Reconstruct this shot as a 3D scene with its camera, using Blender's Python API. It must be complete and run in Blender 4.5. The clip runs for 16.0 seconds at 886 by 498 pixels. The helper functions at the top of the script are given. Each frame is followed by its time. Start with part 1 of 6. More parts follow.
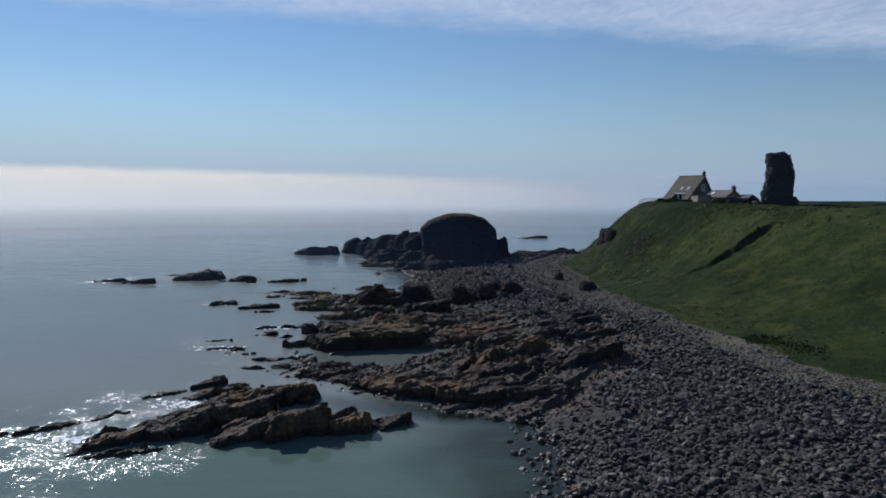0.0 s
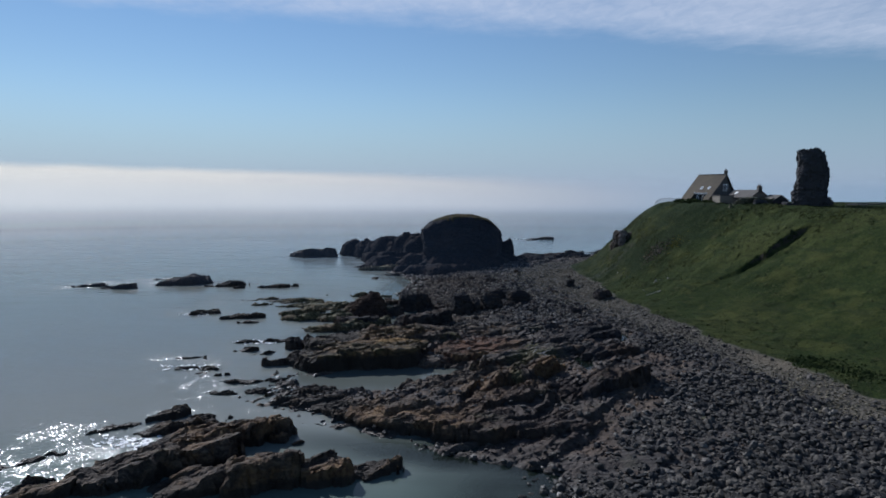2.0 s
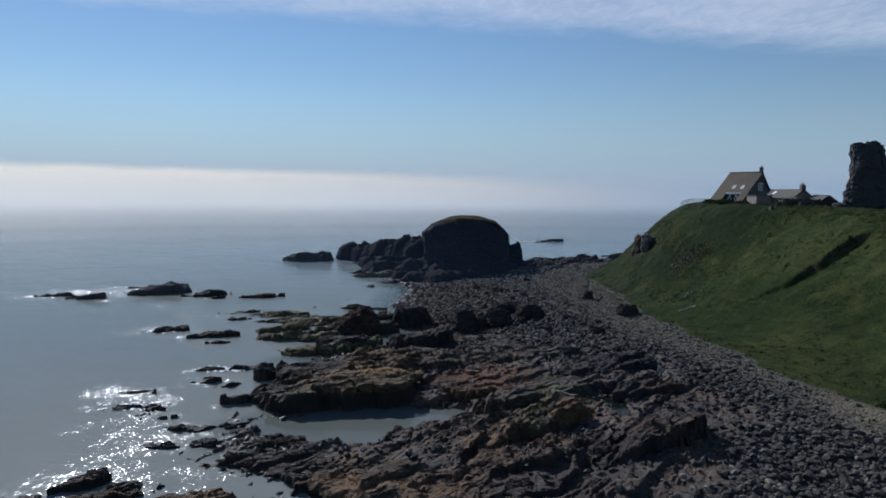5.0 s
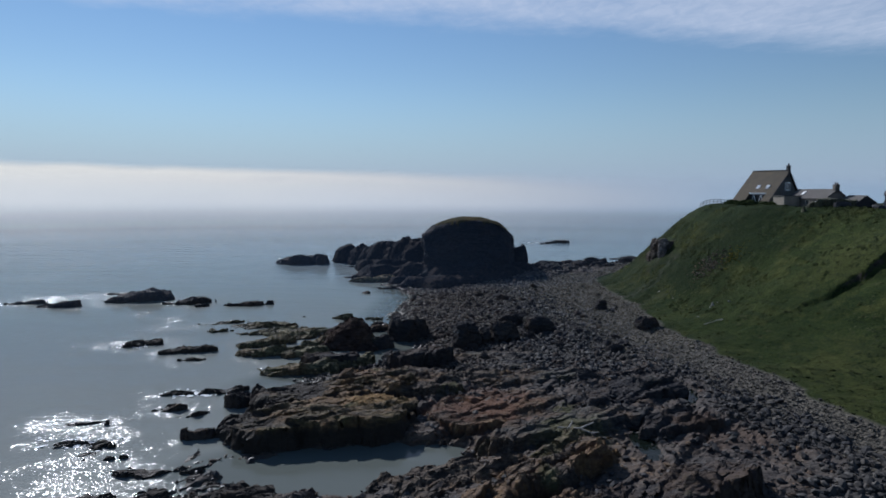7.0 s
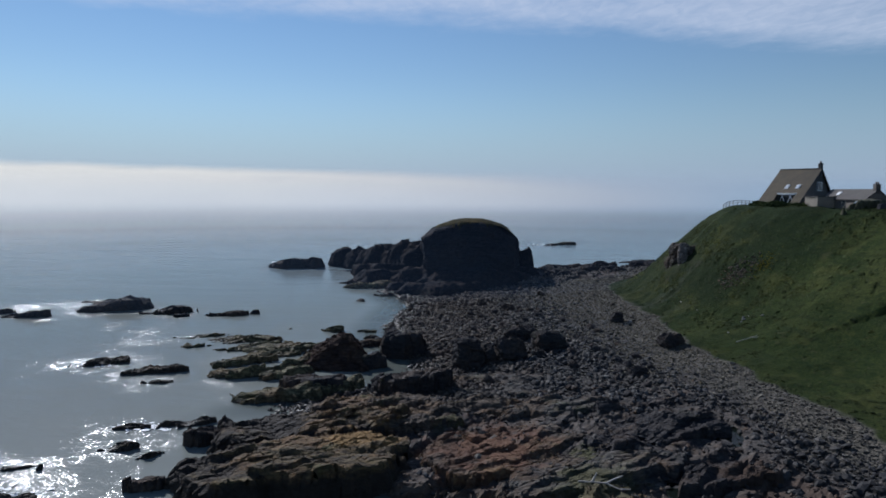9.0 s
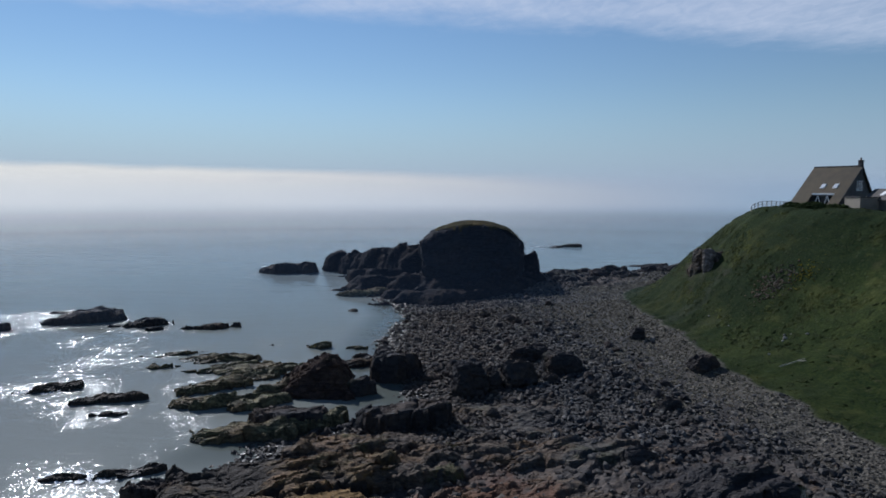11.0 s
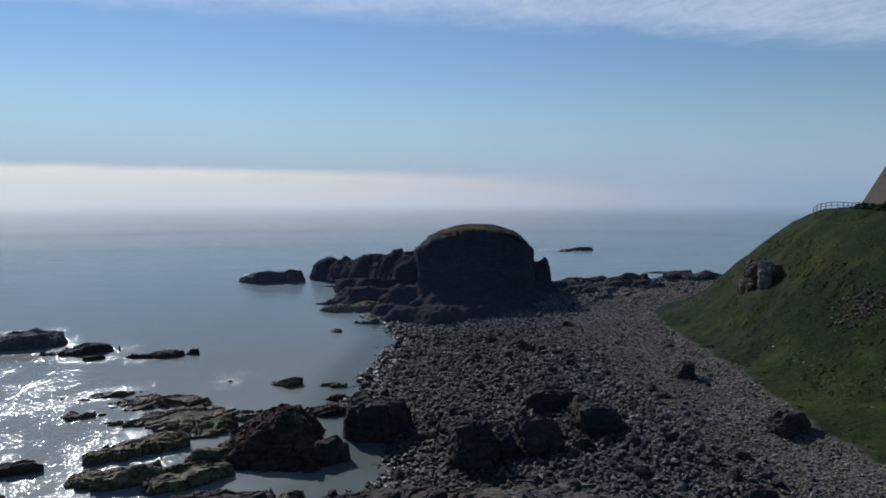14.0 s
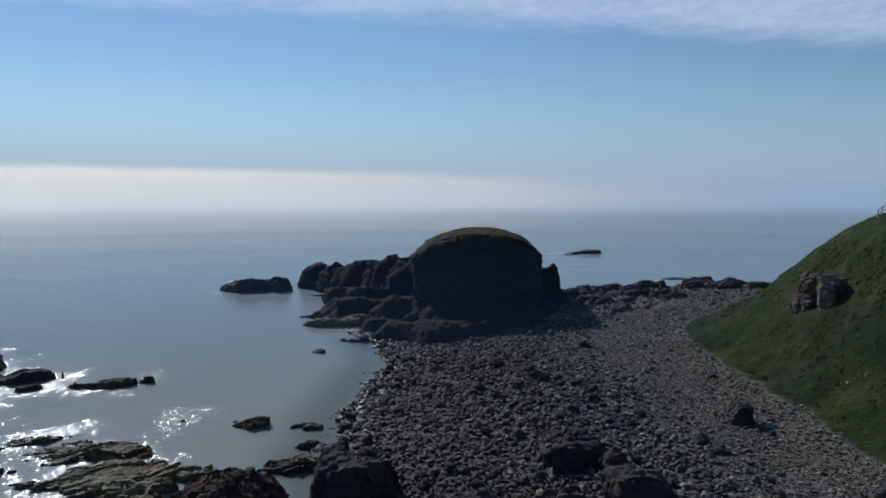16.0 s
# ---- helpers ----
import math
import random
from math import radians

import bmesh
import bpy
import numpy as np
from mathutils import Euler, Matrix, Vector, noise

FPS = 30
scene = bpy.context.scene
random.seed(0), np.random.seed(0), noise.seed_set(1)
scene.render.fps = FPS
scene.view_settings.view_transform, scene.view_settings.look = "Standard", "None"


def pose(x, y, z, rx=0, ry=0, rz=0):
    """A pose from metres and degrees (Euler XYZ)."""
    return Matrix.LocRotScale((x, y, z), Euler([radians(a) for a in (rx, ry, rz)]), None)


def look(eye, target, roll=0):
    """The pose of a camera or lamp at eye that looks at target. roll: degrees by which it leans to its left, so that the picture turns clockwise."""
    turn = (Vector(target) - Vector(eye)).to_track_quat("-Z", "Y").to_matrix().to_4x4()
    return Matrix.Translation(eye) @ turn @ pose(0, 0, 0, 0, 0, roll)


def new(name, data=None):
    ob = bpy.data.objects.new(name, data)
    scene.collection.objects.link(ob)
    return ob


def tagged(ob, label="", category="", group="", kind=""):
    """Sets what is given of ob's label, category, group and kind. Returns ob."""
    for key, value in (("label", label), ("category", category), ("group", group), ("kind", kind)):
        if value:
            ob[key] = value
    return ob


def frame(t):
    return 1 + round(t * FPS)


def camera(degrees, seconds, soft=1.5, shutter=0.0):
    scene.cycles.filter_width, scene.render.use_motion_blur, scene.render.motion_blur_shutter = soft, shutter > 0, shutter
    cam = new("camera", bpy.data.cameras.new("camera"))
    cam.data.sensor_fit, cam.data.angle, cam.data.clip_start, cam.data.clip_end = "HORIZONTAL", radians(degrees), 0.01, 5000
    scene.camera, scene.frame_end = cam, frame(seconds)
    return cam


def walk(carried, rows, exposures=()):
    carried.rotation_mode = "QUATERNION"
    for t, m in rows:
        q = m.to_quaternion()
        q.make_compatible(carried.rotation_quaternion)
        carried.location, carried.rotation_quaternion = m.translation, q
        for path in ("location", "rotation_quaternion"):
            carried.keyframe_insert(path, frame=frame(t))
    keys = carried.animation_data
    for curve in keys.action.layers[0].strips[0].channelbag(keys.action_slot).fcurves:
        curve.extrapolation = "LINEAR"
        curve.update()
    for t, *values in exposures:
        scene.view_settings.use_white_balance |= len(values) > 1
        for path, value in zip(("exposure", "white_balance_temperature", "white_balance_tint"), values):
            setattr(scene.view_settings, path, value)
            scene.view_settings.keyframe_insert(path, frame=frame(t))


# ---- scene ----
cam = camera(70.0, 16.0, soft=1.7)
PATH = [
    (0, (0.379, 0.805, 24.457), (0.329, 2.797, 24.284), 0.3),
    (0.5, (0.438, 3.82, 24.444), (0.385, 5.812, 24.27), 0.3),
    (1, (0.497, 6.782, 24.436), (0.441, 8.774, 24.262), 0.3),
    (1.5, (0.556, 9.692, 24.434), (0.497, 11.684, 24.26), 0.3),
    (2, (0.614, 12.553, 24.437), (0.552, 14.545, 24.263), 0.4),
    (2.5, (0.672, 15.369, 24.446), (0.607, 17.36, 24.271), 0.4),
    (3, (0.728, 18.143, 24.458), (0.661, 20.135, 24.284), 0.4),
    (3.5, (0.783, 20.881, 24.475), (0.713, 22.873, 24.3), 0.4),
    (4, (0.836, 23.589, 24.495), (0.763, 25.58, 24.32), 0.4),
    (6.5, (1.061, 36.892, 24.637), (0.974, 38.882, 24.46), 0.4),
    (7, (1.095, 39.555, 24.67), (1.006, 41.545, 24.493), 0.4),
    (7.5, (1.125, 42.236, 24.704), (1.034, 44.226, 24.527), 0.4),
    (8, (1.15, 44.942, 24.738), (1.057, 46.932, 24.561), 0.4),
    (8.5, (1.17, 47.68, 24.772), (1.074, 49.67, 24.595), 0.4),
    (9, (1.185, 50.457, 24.806), (1.087, 52.447, 24.628), 0.4),
    (11.5, (1.163, 65.146, 24.949), (1.056, 67.135, 24.771), 0.3),
    (12, (1.138, 68.279, 24.97), (1.029, 70.268, 24.792), 0.3),
    (12.5, (1.104, 71.486, 24.988), (0.994, 73.475, 24.81), 0.2),
    (13, (1.062, 74.768, 25.002), (0.951, 76.757, 24.823), 0.2),
    (13.5, (1.012, 78.127, 25.011), (0.899, 80.116, 24.833), 0.2),
    (14, (0.952, 81.562, 25.016), (0.838, 83.551, 24.837), 0.1),
    (14.5, (0.883, 85.073, 25.015), (0.769, 87.062, 24.837), 0.1),
    (15, (0.805, 88.656, 25.009), (0.689, 90.645, 24.831), 0.1),
    (15.5, (0.716, 92.308, 24.996), (0.6, 94.297, 24.819), 0.0),
    (16, (0.617, 96.024, 24.978), (0.5, 98.013, 24.8), 0.0),
]
walk(cam, [(t, look(eye, target, roll)) for t, eye, target, roll in PATH], exposures=((0.0, -0.1, 5550.0, 13.0),))

# ---- world, sun, exposure ----
SUN_AZ, SUN_EL = -36.0, 33.0       # degrees: to the left of straight ahead, above the sea
world = bpy.data.worlds.new("sky_world")
scene.world = world
world.use_nodes = True


class Nodes:
    """A short hand for node trees."""

    def __init__(self, tree):
        self.tree = tree

    def add(self, kind, inputs=None, **props):
        n = self.tree.nodes.new(kind)
        for key, value in props.items():
            setattr(n, key, value)
        for key, value in (inputs or {}).items():
            if isinstance(value, bpy.types.NodeSocket):
                self.tree.links.new(value, n.inputs[key])
            else:
                n.inputs[key].default_value = value
        return n

    def math(self, op, a, b=0.0, c=0.0, clamp=False):
        return self.add("ShaderNodeMath", {0: a, 1: b, 2: c}, operation=op, use_clamp=clamp).outputs[0]

    def mix(self, fac, a, b, mode="MIX"):
        return self.add("ShaderNodeMix", {0: fac, 6: a, 7: b}, data_type="RGBA", blend_type=mode).outputs[2]

    def ramp(self, fac, stops):
        n = self.add("ShaderNodeValToRGB", {0: fac})
        while len(n.color_ramp.elements) < len(stops):
            n.color_ramp.elements.new(0.5)
        for e, (p, col) in zip(n.color_ramp.elements, stops):
            e.position, e.color = p, (*col, 1) if len(col) == 3 else col
        return n.outputs[0]

    def step(self, x, lo, hi):
        n = self.add("ShaderNodeMapRange", {0: x, 1: lo, 2: hi, 3: 0.0, 4: 1.0}, interpolation_type="SMOOTHSTEP")
        return n.outputs[0]

    def noise(self, vec, scale, detail=4.0, rough=0.55, dist=0.0):
        n = self.add("ShaderNodeTexNoise", {"Vector": vec, "Scale": scale, "Detail": detail, "Roughness": rough, "Distortion": dist})
        return n.outputs[0]

    def map(self, vec, scale=(1, 1, 1), rot=(0, 0, 0)):
        return self.add("ShaderNodeMapping", {"Vector": vec, "Scale": scale, "Rotation": rot}).outputs[0]


def sky_nodes():
    g = Nodes(world.node_tree)
    out = [n for n in world.node_tree.nodes if n.type == "OUTPUT_WORLD"][0]
    back = [n for n in world.node_tree.nodes if n.type == "BACKGROUND"][0]
    sky = g.add("ShaderNodeTexSky", sky_type="NISHITA", sun_disc=False, sun_elevation=radians(SUN_EL), sun_rotation=radians(SUN_AZ),
                air_density=1.25, dust_density=0.0, ozone_density=3.0)
    way = g.add("ShaderNodeTexCoord").outputs["Generated"]
    sep = g.add("ShaderNodeSeparateXYZ", {0: way})
    up = g.math("MAXIMUM", sep.outputs[2], 0.02)
    px, py = g.math("DIVIDE", sep.outputs[0], up), g.math("DIVIDE", sep.outputs[1], up)
    flat = g.add("ShaderNodeCombineXYZ", {0: px, 1: py, 2: 0.0}).outputs[0]
    # a sheet of thin high cloud, its far edge straight
    edge = g.math("SUBTRACT", g.math("MULTIPLY_ADD", px, 0.25, 4.02), py)
    edge = g.math("ADD", edge, g.math("MULTIPLY_ADD", g.noise(flat, 1.6, 6, 0.65), 0.9, -0.45))
    body = g.math("MULTIPLY", g.step(edge, -0.1, 0.6), g.step(py, 0.6, 1.8))
    fleck = g.noise(g.map(flat, (1, 0.6, 1), (0, 0, 0.5)), 11.0, 6, 0.6, 0.6)
    wide = g.noise(flat, 1.1, 4, 0.6)
    dense = g.math("MULTIPLY", body, g.math("MULTIPLY_ADD", g.step(fleck, 0.25, 0.75), 0.26, g.math("MULTIPLY_ADD", wide, 0.8, 0.16)), clamp=True)
    # veil of haze low over the sea
    low = g.math("SUBTRACT", 1.0, g.step(sep.outputs[2], 0.0, 0.16))
    hazy = g.mix(g.math("MULTIPLY", low, 0.72), sky.outputs[0], (3.9, 5.45, 7.5, 1))
    full = g.mix(g.math("MULTIPLY", dense, 0.74), hazy, (9.4, 9.6, 10.0, 1))
    world.node_tree.links.new(full, back.inputs[0])
    back.inputs[1].default_value = 0.073
    world.node_tree.links.new(back.outputs[0], out.inputs[0])


sky_nodes()
sun = new("sun", bpy.data.lights.new("sun", "SUN"))
sun.data.energy, sun.data.angle, sun.data.color = 5.0, radians(0.6), (1.0, 0.94, 0.85)
sun_from = Vector((math.sin(radians(SUN_AZ)) * math.cos(radians(SUN_EL)), math.cos(radians(SUN_AZ)) * math.cos(radians(SUN_EL)), math.sin(radians(SUN_EL))))
sun.matrix_world = look(sun_from * 300, (0, 0, 0))

# ---- number noise ----


def hashed(ix, iy, iz, seed):
    h = (ix * 374761393 + iy * 668265263 + iz * 2147483647 + seed * 1274126177) & 0xFFFFFFFF
    h = ((h ^ (h >> 13)) * 1274126177) & 0xFFFFFFFF
    h = ((h ^ (h >> 16)) * 2246822519) & 0xFFFFFFFF
    return ((h ^ (h >> 15)) & 0xFFFFFF) / float(0xFFFFFF)


def value_noise(x, y, z=0.0, seed=0):
    """Smooth noise in -1 to 1 on arrays."""
    x, y, z = np.broadcast_arrays(np.asarray(x, float), np.asarray(y, float), np.asarray(z, float))
    i, j, k = (np.floor(v).astype(np.int64) for v in (x, y, z))
    fx, fy, fz = x - i, y - j, z - k
    fx, fy, fz = (f * f * (3 - 2 * f) for f in (fx, fy, fz))
    total = 0.0
    for a in (0, 1):
        for b in (0, 1):
            for c in (0, 1):
                w = (fx if a else 1 - fx) * (fy if b else 1 - fy) * (fz if c else 1 - fz)
                total = total + w * hashed(i + a, j + b, k + c, seed)
    return total * 2 - 1


def fbm(x, y, z=0.0, octaves=4, seed=0, gain=0.5):
    total, amp = 0.0, 1.0
    for o in range(octaves):
        total = total + amp * value_noise(x * 2.03 ** o, y * 2.03 ** o, z * 2.03 ** o, seed + 17 * o)
        amp *= gain
    return total


def smooth(x, lo, hi):
    t = np.clip((x - lo) / (hi - lo), 0, 1)
    return t * t * (3 - 2 * t)


# ---- the lie of the land ----
# Foot of the grass slope, and the waterline, as x over y.
TOE_Y = (20, 50, 68, 77, 89, 101, 112, 122, 135, 150, 170, 186, 196, 211, 235, 265, 330, 700, 4000)
TOE_X = (62, 53, 46.5, 42, 40, 36, 35, 33, 31, 31, 30.5, 30, 33, 44, 61, 88, 190, 1400, 12000)
SHORE_Y = (10, 50, 60, 66, 70, 76, 85, 92, 100, 112, 120, 126, 130, 134, 139, 143, 150, 165, 188, 196, 205, 215, 230, 250, 256, 262, 275, 330, 700, 4000)
SHORE_X = (8, 9.5, 9, 9, -1, -12, -26, -24, -24, -25, -22, -17, -10, -8.5, -9, -9.5, -13.5, -14.5, -13.5, -16, -22, -28, -30, -30, 0, 42, 85, 180, 1390, 11900)
CREST_Y = (60, 100, 130, 145, 160, 172, 180, 190, 200, 215, 250, 330)
CREST_D = (66, 60, 45, 39, 27, 22, 24.5, 30, 38, 46, 55, 60)
STRIKE = radians(50)
POOLS = ((-4.8, 116.8, 1.6, 2.2, 1.1), (24.3, 108.6, 1.5, 3.0, 3.0), (17.0, 95.6, 0.9, 3.4, 2.2))     # small tide pools: middle, reach, level


def toe_distance(x, y):
    toe = np.interp(y, TOE_Y, TOE_X)
    slope = (np.interp(y + 4, TOE_Y, TOE_X) - np.interp(y - 4, TOE_Y, TOE_X)) / 8
    wob = 0.9 * fbm(x / 6, y / 6, 0, 3, 5) + 0.5 * value_noise(x / 1.3, y / 1.3, 0, 8)
    off = (x - toe) / np.sqrt(1 + slope ** 2)
    return off + wob * (1 - 0.85 * smooth(off, 0, 8))


def strata(x, y):
    """Saw-toothed beds: each rises towards the south-east and breaks off there."""
    along, across = x * math.cos(STRIKE) + y * math.sin(STRIKE), x * math.sin(STRIKE) - y * math.cos(STRIKE)
    wx = across + 2.6 * fbm(along / 9, across / 6, 0, 3, 21) + 0.35 * value_noise(along / 1.6, across / 1.6, 0, 22)
    total = 0.0
    for n, (wave, high) in enumerate(((7.3, 1.0), (2.9, 0.36), (1.15, 0.12))):
        s = wx / wave + 0.37 * n
        cell = np.floor(s)
        f = s - cell
        tooth = np.where(f < 0.9, f / 0.9, (1 - f) / 0.1)
        joint = hashed(cell.astype(np.int64), np.floor(along / (wave * 1.1) + 9 * hashed(cell.astype(np.int64), 0 * cell.astype(np.int64), 3 + n, 4)).astype(np.int64), n, 77)
        total = total + high * (tooth - 0.45) * (0.1 + 1.7 * joint ** 1.5)
    return total + 0.3 * fbm(x / 1.4, y / 1.4, 0, 3, 31) + 0.17 * (2 * hashed(np.floor(along / 1.6 + 0.3 * value_noise(x, y, 0, 35)).astype(np.int64), np.floor(wx / 0.6).astype(np.int64), 0, 33) - 1)


def platform(x, y):
    """Where bare rock comes through: 0 to 1."""
    w = 3.0 * fbm(x / 9, y / 9, 0, 3, 41)
    front = smooth(y + w + 0.25 * (x - 8), 64, 71) * (1 - smooth(y + 1.5 * w, 110, 126)) * (1 - smooth(x + 1.4 * w - np.interp(y, (70, 84, 92, 112, 120), (0, 1.7, 7.0, 8.0, 5.0)), 17, 24))
    back = smooth(y + w - 0.12 * x, 203, 211) * (1 - smooth(x + w - 0.4 * (y - 200), 26, 36))
    return np.clip(front + back, 0, 1)


def ground_z(x, y, fine=True):
    x, y = np.broadcast_arrays(np.asarray(x, float), np.asarray(y, float))
    toe, shore = np.interp(y, TOE_Y, TOE_X), np.interp(y, SHORE_Y, SHORE_X)
    shore = shore + 1.2 * fbm(x / 5, y / 5, 0, 3, 51)
    top = np.interp(y, (60, 200, 235, 265, 330), (4.4, 4.6, 4.2, 2.6, 1.0))
    power = np.interp(y, (60, 68, 74, 100, 125, 140, 190, 215, 250), (0.85, 0.9, 1.4, 1.5, 1.15, 0.95, 0.95, 1.5, 2.0))
    u = (x - shore) / np.maximum(toe - shore, 5)
    beach = top * np.clip(u, 0, 1) ** power + 0.25 * fbm(x / 7, y / 7, 0, 2, 61) * smooth(u, 0.05, 0.2)
    bed = -np.clip((shore - x) * 0.16, 0, 3.5) - 0.25
    z = np.where(u > 0, beach - 0.12, np.maximum(bed, -3.5))
    rock = platform(x, y) * smooth(u, -0.14, 0.03)
    if fine:
        z = z + rock * strata(x, y) * np.interp(y, (70, 84, 100, 108, 122, 140, 200, 215), (0.5, 0.6, 0.7, 0.65, 0.5, 0.4, 0.4, 0.8))
    # a tidal pool and its outlet
    pool = smooth(1 - (((x + 9.0) / 12.0) ** 2 + ((y - 94.0 - 0.15 * (x + 9)) / 5.4) ** 2) + 0.35 * fbm(x / 3, y / 3, 0, 3, 71), -0.2, 0.35)
    z = z * (1 - pool) - 0.9 * pool
    for px, py, a, b, level in POOLS:
        q = ((x - px) / a) ** 2 + ((y - py) / b) ** 2 + 0.3 * fbm(x / 1.5, y / 1.5, 0, 2, 73)
        z = np.where(q < 1.6, z + (level - 0.25 - z) * (1 - smooth(q, 0.7, 1.6)), z)
    # the slope
    d = toe_distance(x, y)
    crest = np.interp(y, CREST_Y, CREST_D)
    rise = smooth(d / crest, 0.0, 1.0) ** np.interp(y, (120, 140, 165), (1.15, 1.1, 0.82))
    plateau = 22.4 + 0.4 * fbm(x / 18, y / 18, 0, 3, 81)
    lump = (0.13 * fbm(x / 13, y / 13, 0, 4, 91) * smooth(d, 2, 12) + 0.09 * fbm(x / 1.3, y / 1.3, 0, 2, 95)) * (1 - 0.75 * smooth(d / crest, 0.85, 1.05))
    z = np.where(d > 0, z + (plateau - 4.4) * rise + lump * smooth(d, 0.0, 3.0), z)
    # a slip scar: a ledge cut into the slope, steep on its upper side
    along, off = (x - 54.6) + 0.12 * (y - 130), (y - 130.8) - 0.06 * (x - 56) + 0.5 * fbm(x / 3.2, y / 3.2, 0, 4, 99, 0.6)
    scar = smooth(1 - (along / 11.5) ** 2, 0, 0.8)
    z = z - scar * np.clip(0.85 + 0.07 * along, 0.25, 2) * smooth(off, 0.5, -0.1) * smooth(off, -6.0, -0.5)
    # the land drops into the sea behind the headland
    return np.maximum(z, -3.6)


def grass_mask(x, y):
    d = toe_distance(x, y)
    g = smooth(d, -0.2, 0.7)
    bare = smooth(fbm(x / 5, y / 4, 0, 4, 101), 0.42, 0.62) * (1 - smooth(d, 7, 20)) * smooth(y, 150, 160) * (1 - smooth(y, 172, 180)) * 0.12
    return np.clip(g - bare, 0, 1)


def sandy(x, y):
    """Bare sandy soil washed out along the foot of the slope."""
    d = toe_distance(x, y) + 0.8 * fbm(x / 3, y / 3, 0, 3, 103)
    return smooth(d, -2.6, -1.2) * (1 - smooth(d, 0.3, 1.0)) * smooth(y, 84, 87) * (1 - smooth(y, 91, 97))


# ---- materials ----


def material(name):
    m = bpy.data.materials.new(name)
    m.use_nodes = True
    g = Nodes(m.node_tree)
    shader = [n for n in m.node_tree.nodes if n.type == "BSDF_PRINCIPLED"][0]
    return m, g, shader


def put(g, shader, **sockets):
    for key, value in sockets.items():
        socket = shader.inputs[key.replace("_", " ")]
        if isinstance(value, bpy.types.NodeSocket):
            g.tree.links.new(value, socket)
        else:
            socket.default_value = value


def bump(g, height, strength=0.6, distance=0.1, under=None):
    keys = {"Strength": strength, "Distance": distance, "Height": height}
    if under is not None:
        keys["Normal"] = under
    return g.add("ShaderNodeBump", keys).outputs[0]


def position(g):
    return g.add("ShaderNodeNewGeometry").outputs["Position"]


def rock_colour(g, p, dark=(0.025, 0.02, 0.018), mid=(0.13, 0.102, 0.075), pale=(0.27, 0.215, 0.155), weed=0.65, tide=None, kelp=0.75):
    beds = g.map(p, (0.35, 1.3, 2.2), (0.35, 0.2, -STRIKE))
    grain = g.noise(beds, 1.5, 8, 0.65, 0.4)
    col = g.ramp(grain, ((0.3, dark), (0.52, mid), (0.75, pale)))
    black = g.step(g.noise(g.map(p, (0.8, 1.3, 1.0), (0.0, 0.0, -STRIKE)), 0.5, 6, 0.72), 0.47, 0.6)
    col = g.mix(g.math("MULTIPLY", black, kelp), col, (*dark, 1))
    seam = g.step(g.noise(g.map(p, (0.3, 4.2, 2.0), (0.2, 0.1, -STRIKE)), 1.0, 5, 0.6, 0.3), 0.5, 0.58)
    col = g.mix(g.math("MULTIPLY", seam, 0.9 * kelp), col, (0.6 * dark[0], 0.6 * dark[1], 0.6 * dark[2], 1))
    patches = g.step(g.noise(p, 0.16, 6, 0.68), 0.44, 0.6)
    ochre = g.mix(g.step(g.noise(p, 2.5, 5), 0.35, 0.65), (0.1, 0.052, 0.027, 1), (0.21, 0.128, 0.055, 1))
    col = g.mix(g.math("MULTIPLY", patches, weed), col, ochre)
    green = g.step(g.noise(g.map(p, (1, 1, 1), (0.4, 1.1, 0.2)), 0.17, 5, 0.6), 0.58, 0.68)
    col = g.mix(g.math("MULTIPLY", green, weed * 0.9), col, (0.07, 0.075, 0.026, 1))
    warp = g.noise(p, 0.5, 5, 0.65)
    for at, reach, tint, much in (((2.4, 107.0, 2.0), 7.5, (0.105, 0.051, 0.03, 1), 0.9), ((-9.0, 106.5, 2.0), 4.5, (0.24, 0.14, 0.045, 1), 0.75), ((10.3, 97.0, 2.0), 5.0, (0.085, 0.08, 0.035, 1), 0.7), ((8.0, 78.0, 2.0), 12.0, (0.04, 0.03, 0.026, 1), 0.8), ((25.0, 97.5, 2.8), 6.5, (0.06, 0.038, 0.025, 1), 0.8)):
        far = g.add("ShaderNodeVectorMath", {0: p, 1: at}, operation="DISTANCE").outputs["Value"]
        near = g.math("SUBTRACT", 1.0, g.step(g.math("MULTIPLY_ADD", warp, reach * 2.2, g.math("SUBTRACT", far, reach * 1.1)), 0.35 * reach, reach))
        col = g.mix(g.math("MULTIPLY", near, g.math("MULTIPLY", much, g.math("MULTIPLY_ADD", grain, 0.8, 0.5)), clamp=True), col, tint)
    height = g.add("ShaderNodeSeparateXYZ", {0: p}).outputs[2]
    wet = g.math("SUBTRACT", 1.0, g.step(g.math("ADD", height, g.math("MULTIPLY", g.noise(p, 0.8, 3), 0.8)), 0.3, 0.75))
    col = g.mix(g.math("MULTIPLY", wet, 0.5), col, (0.04, 0.034, 0.022, 1))
    if tide:
        # black weed up to the tide mark; set high to darken shaded faces too
        high = g.math("ADD", height, g.math("MULTIPLY_ADD", g.noise(p, 0.9, 4), 1.2, -0.6))
        col = g.mix(g.math("SUBTRACT", 1.0, g.step(high, tide - 0.35, tide + 0.25)), col, g.mix(grain, (0.02, 0.018, 0.017, 1), (0.052, 0.041, 0.03, 1)))
    return col, grain, wet


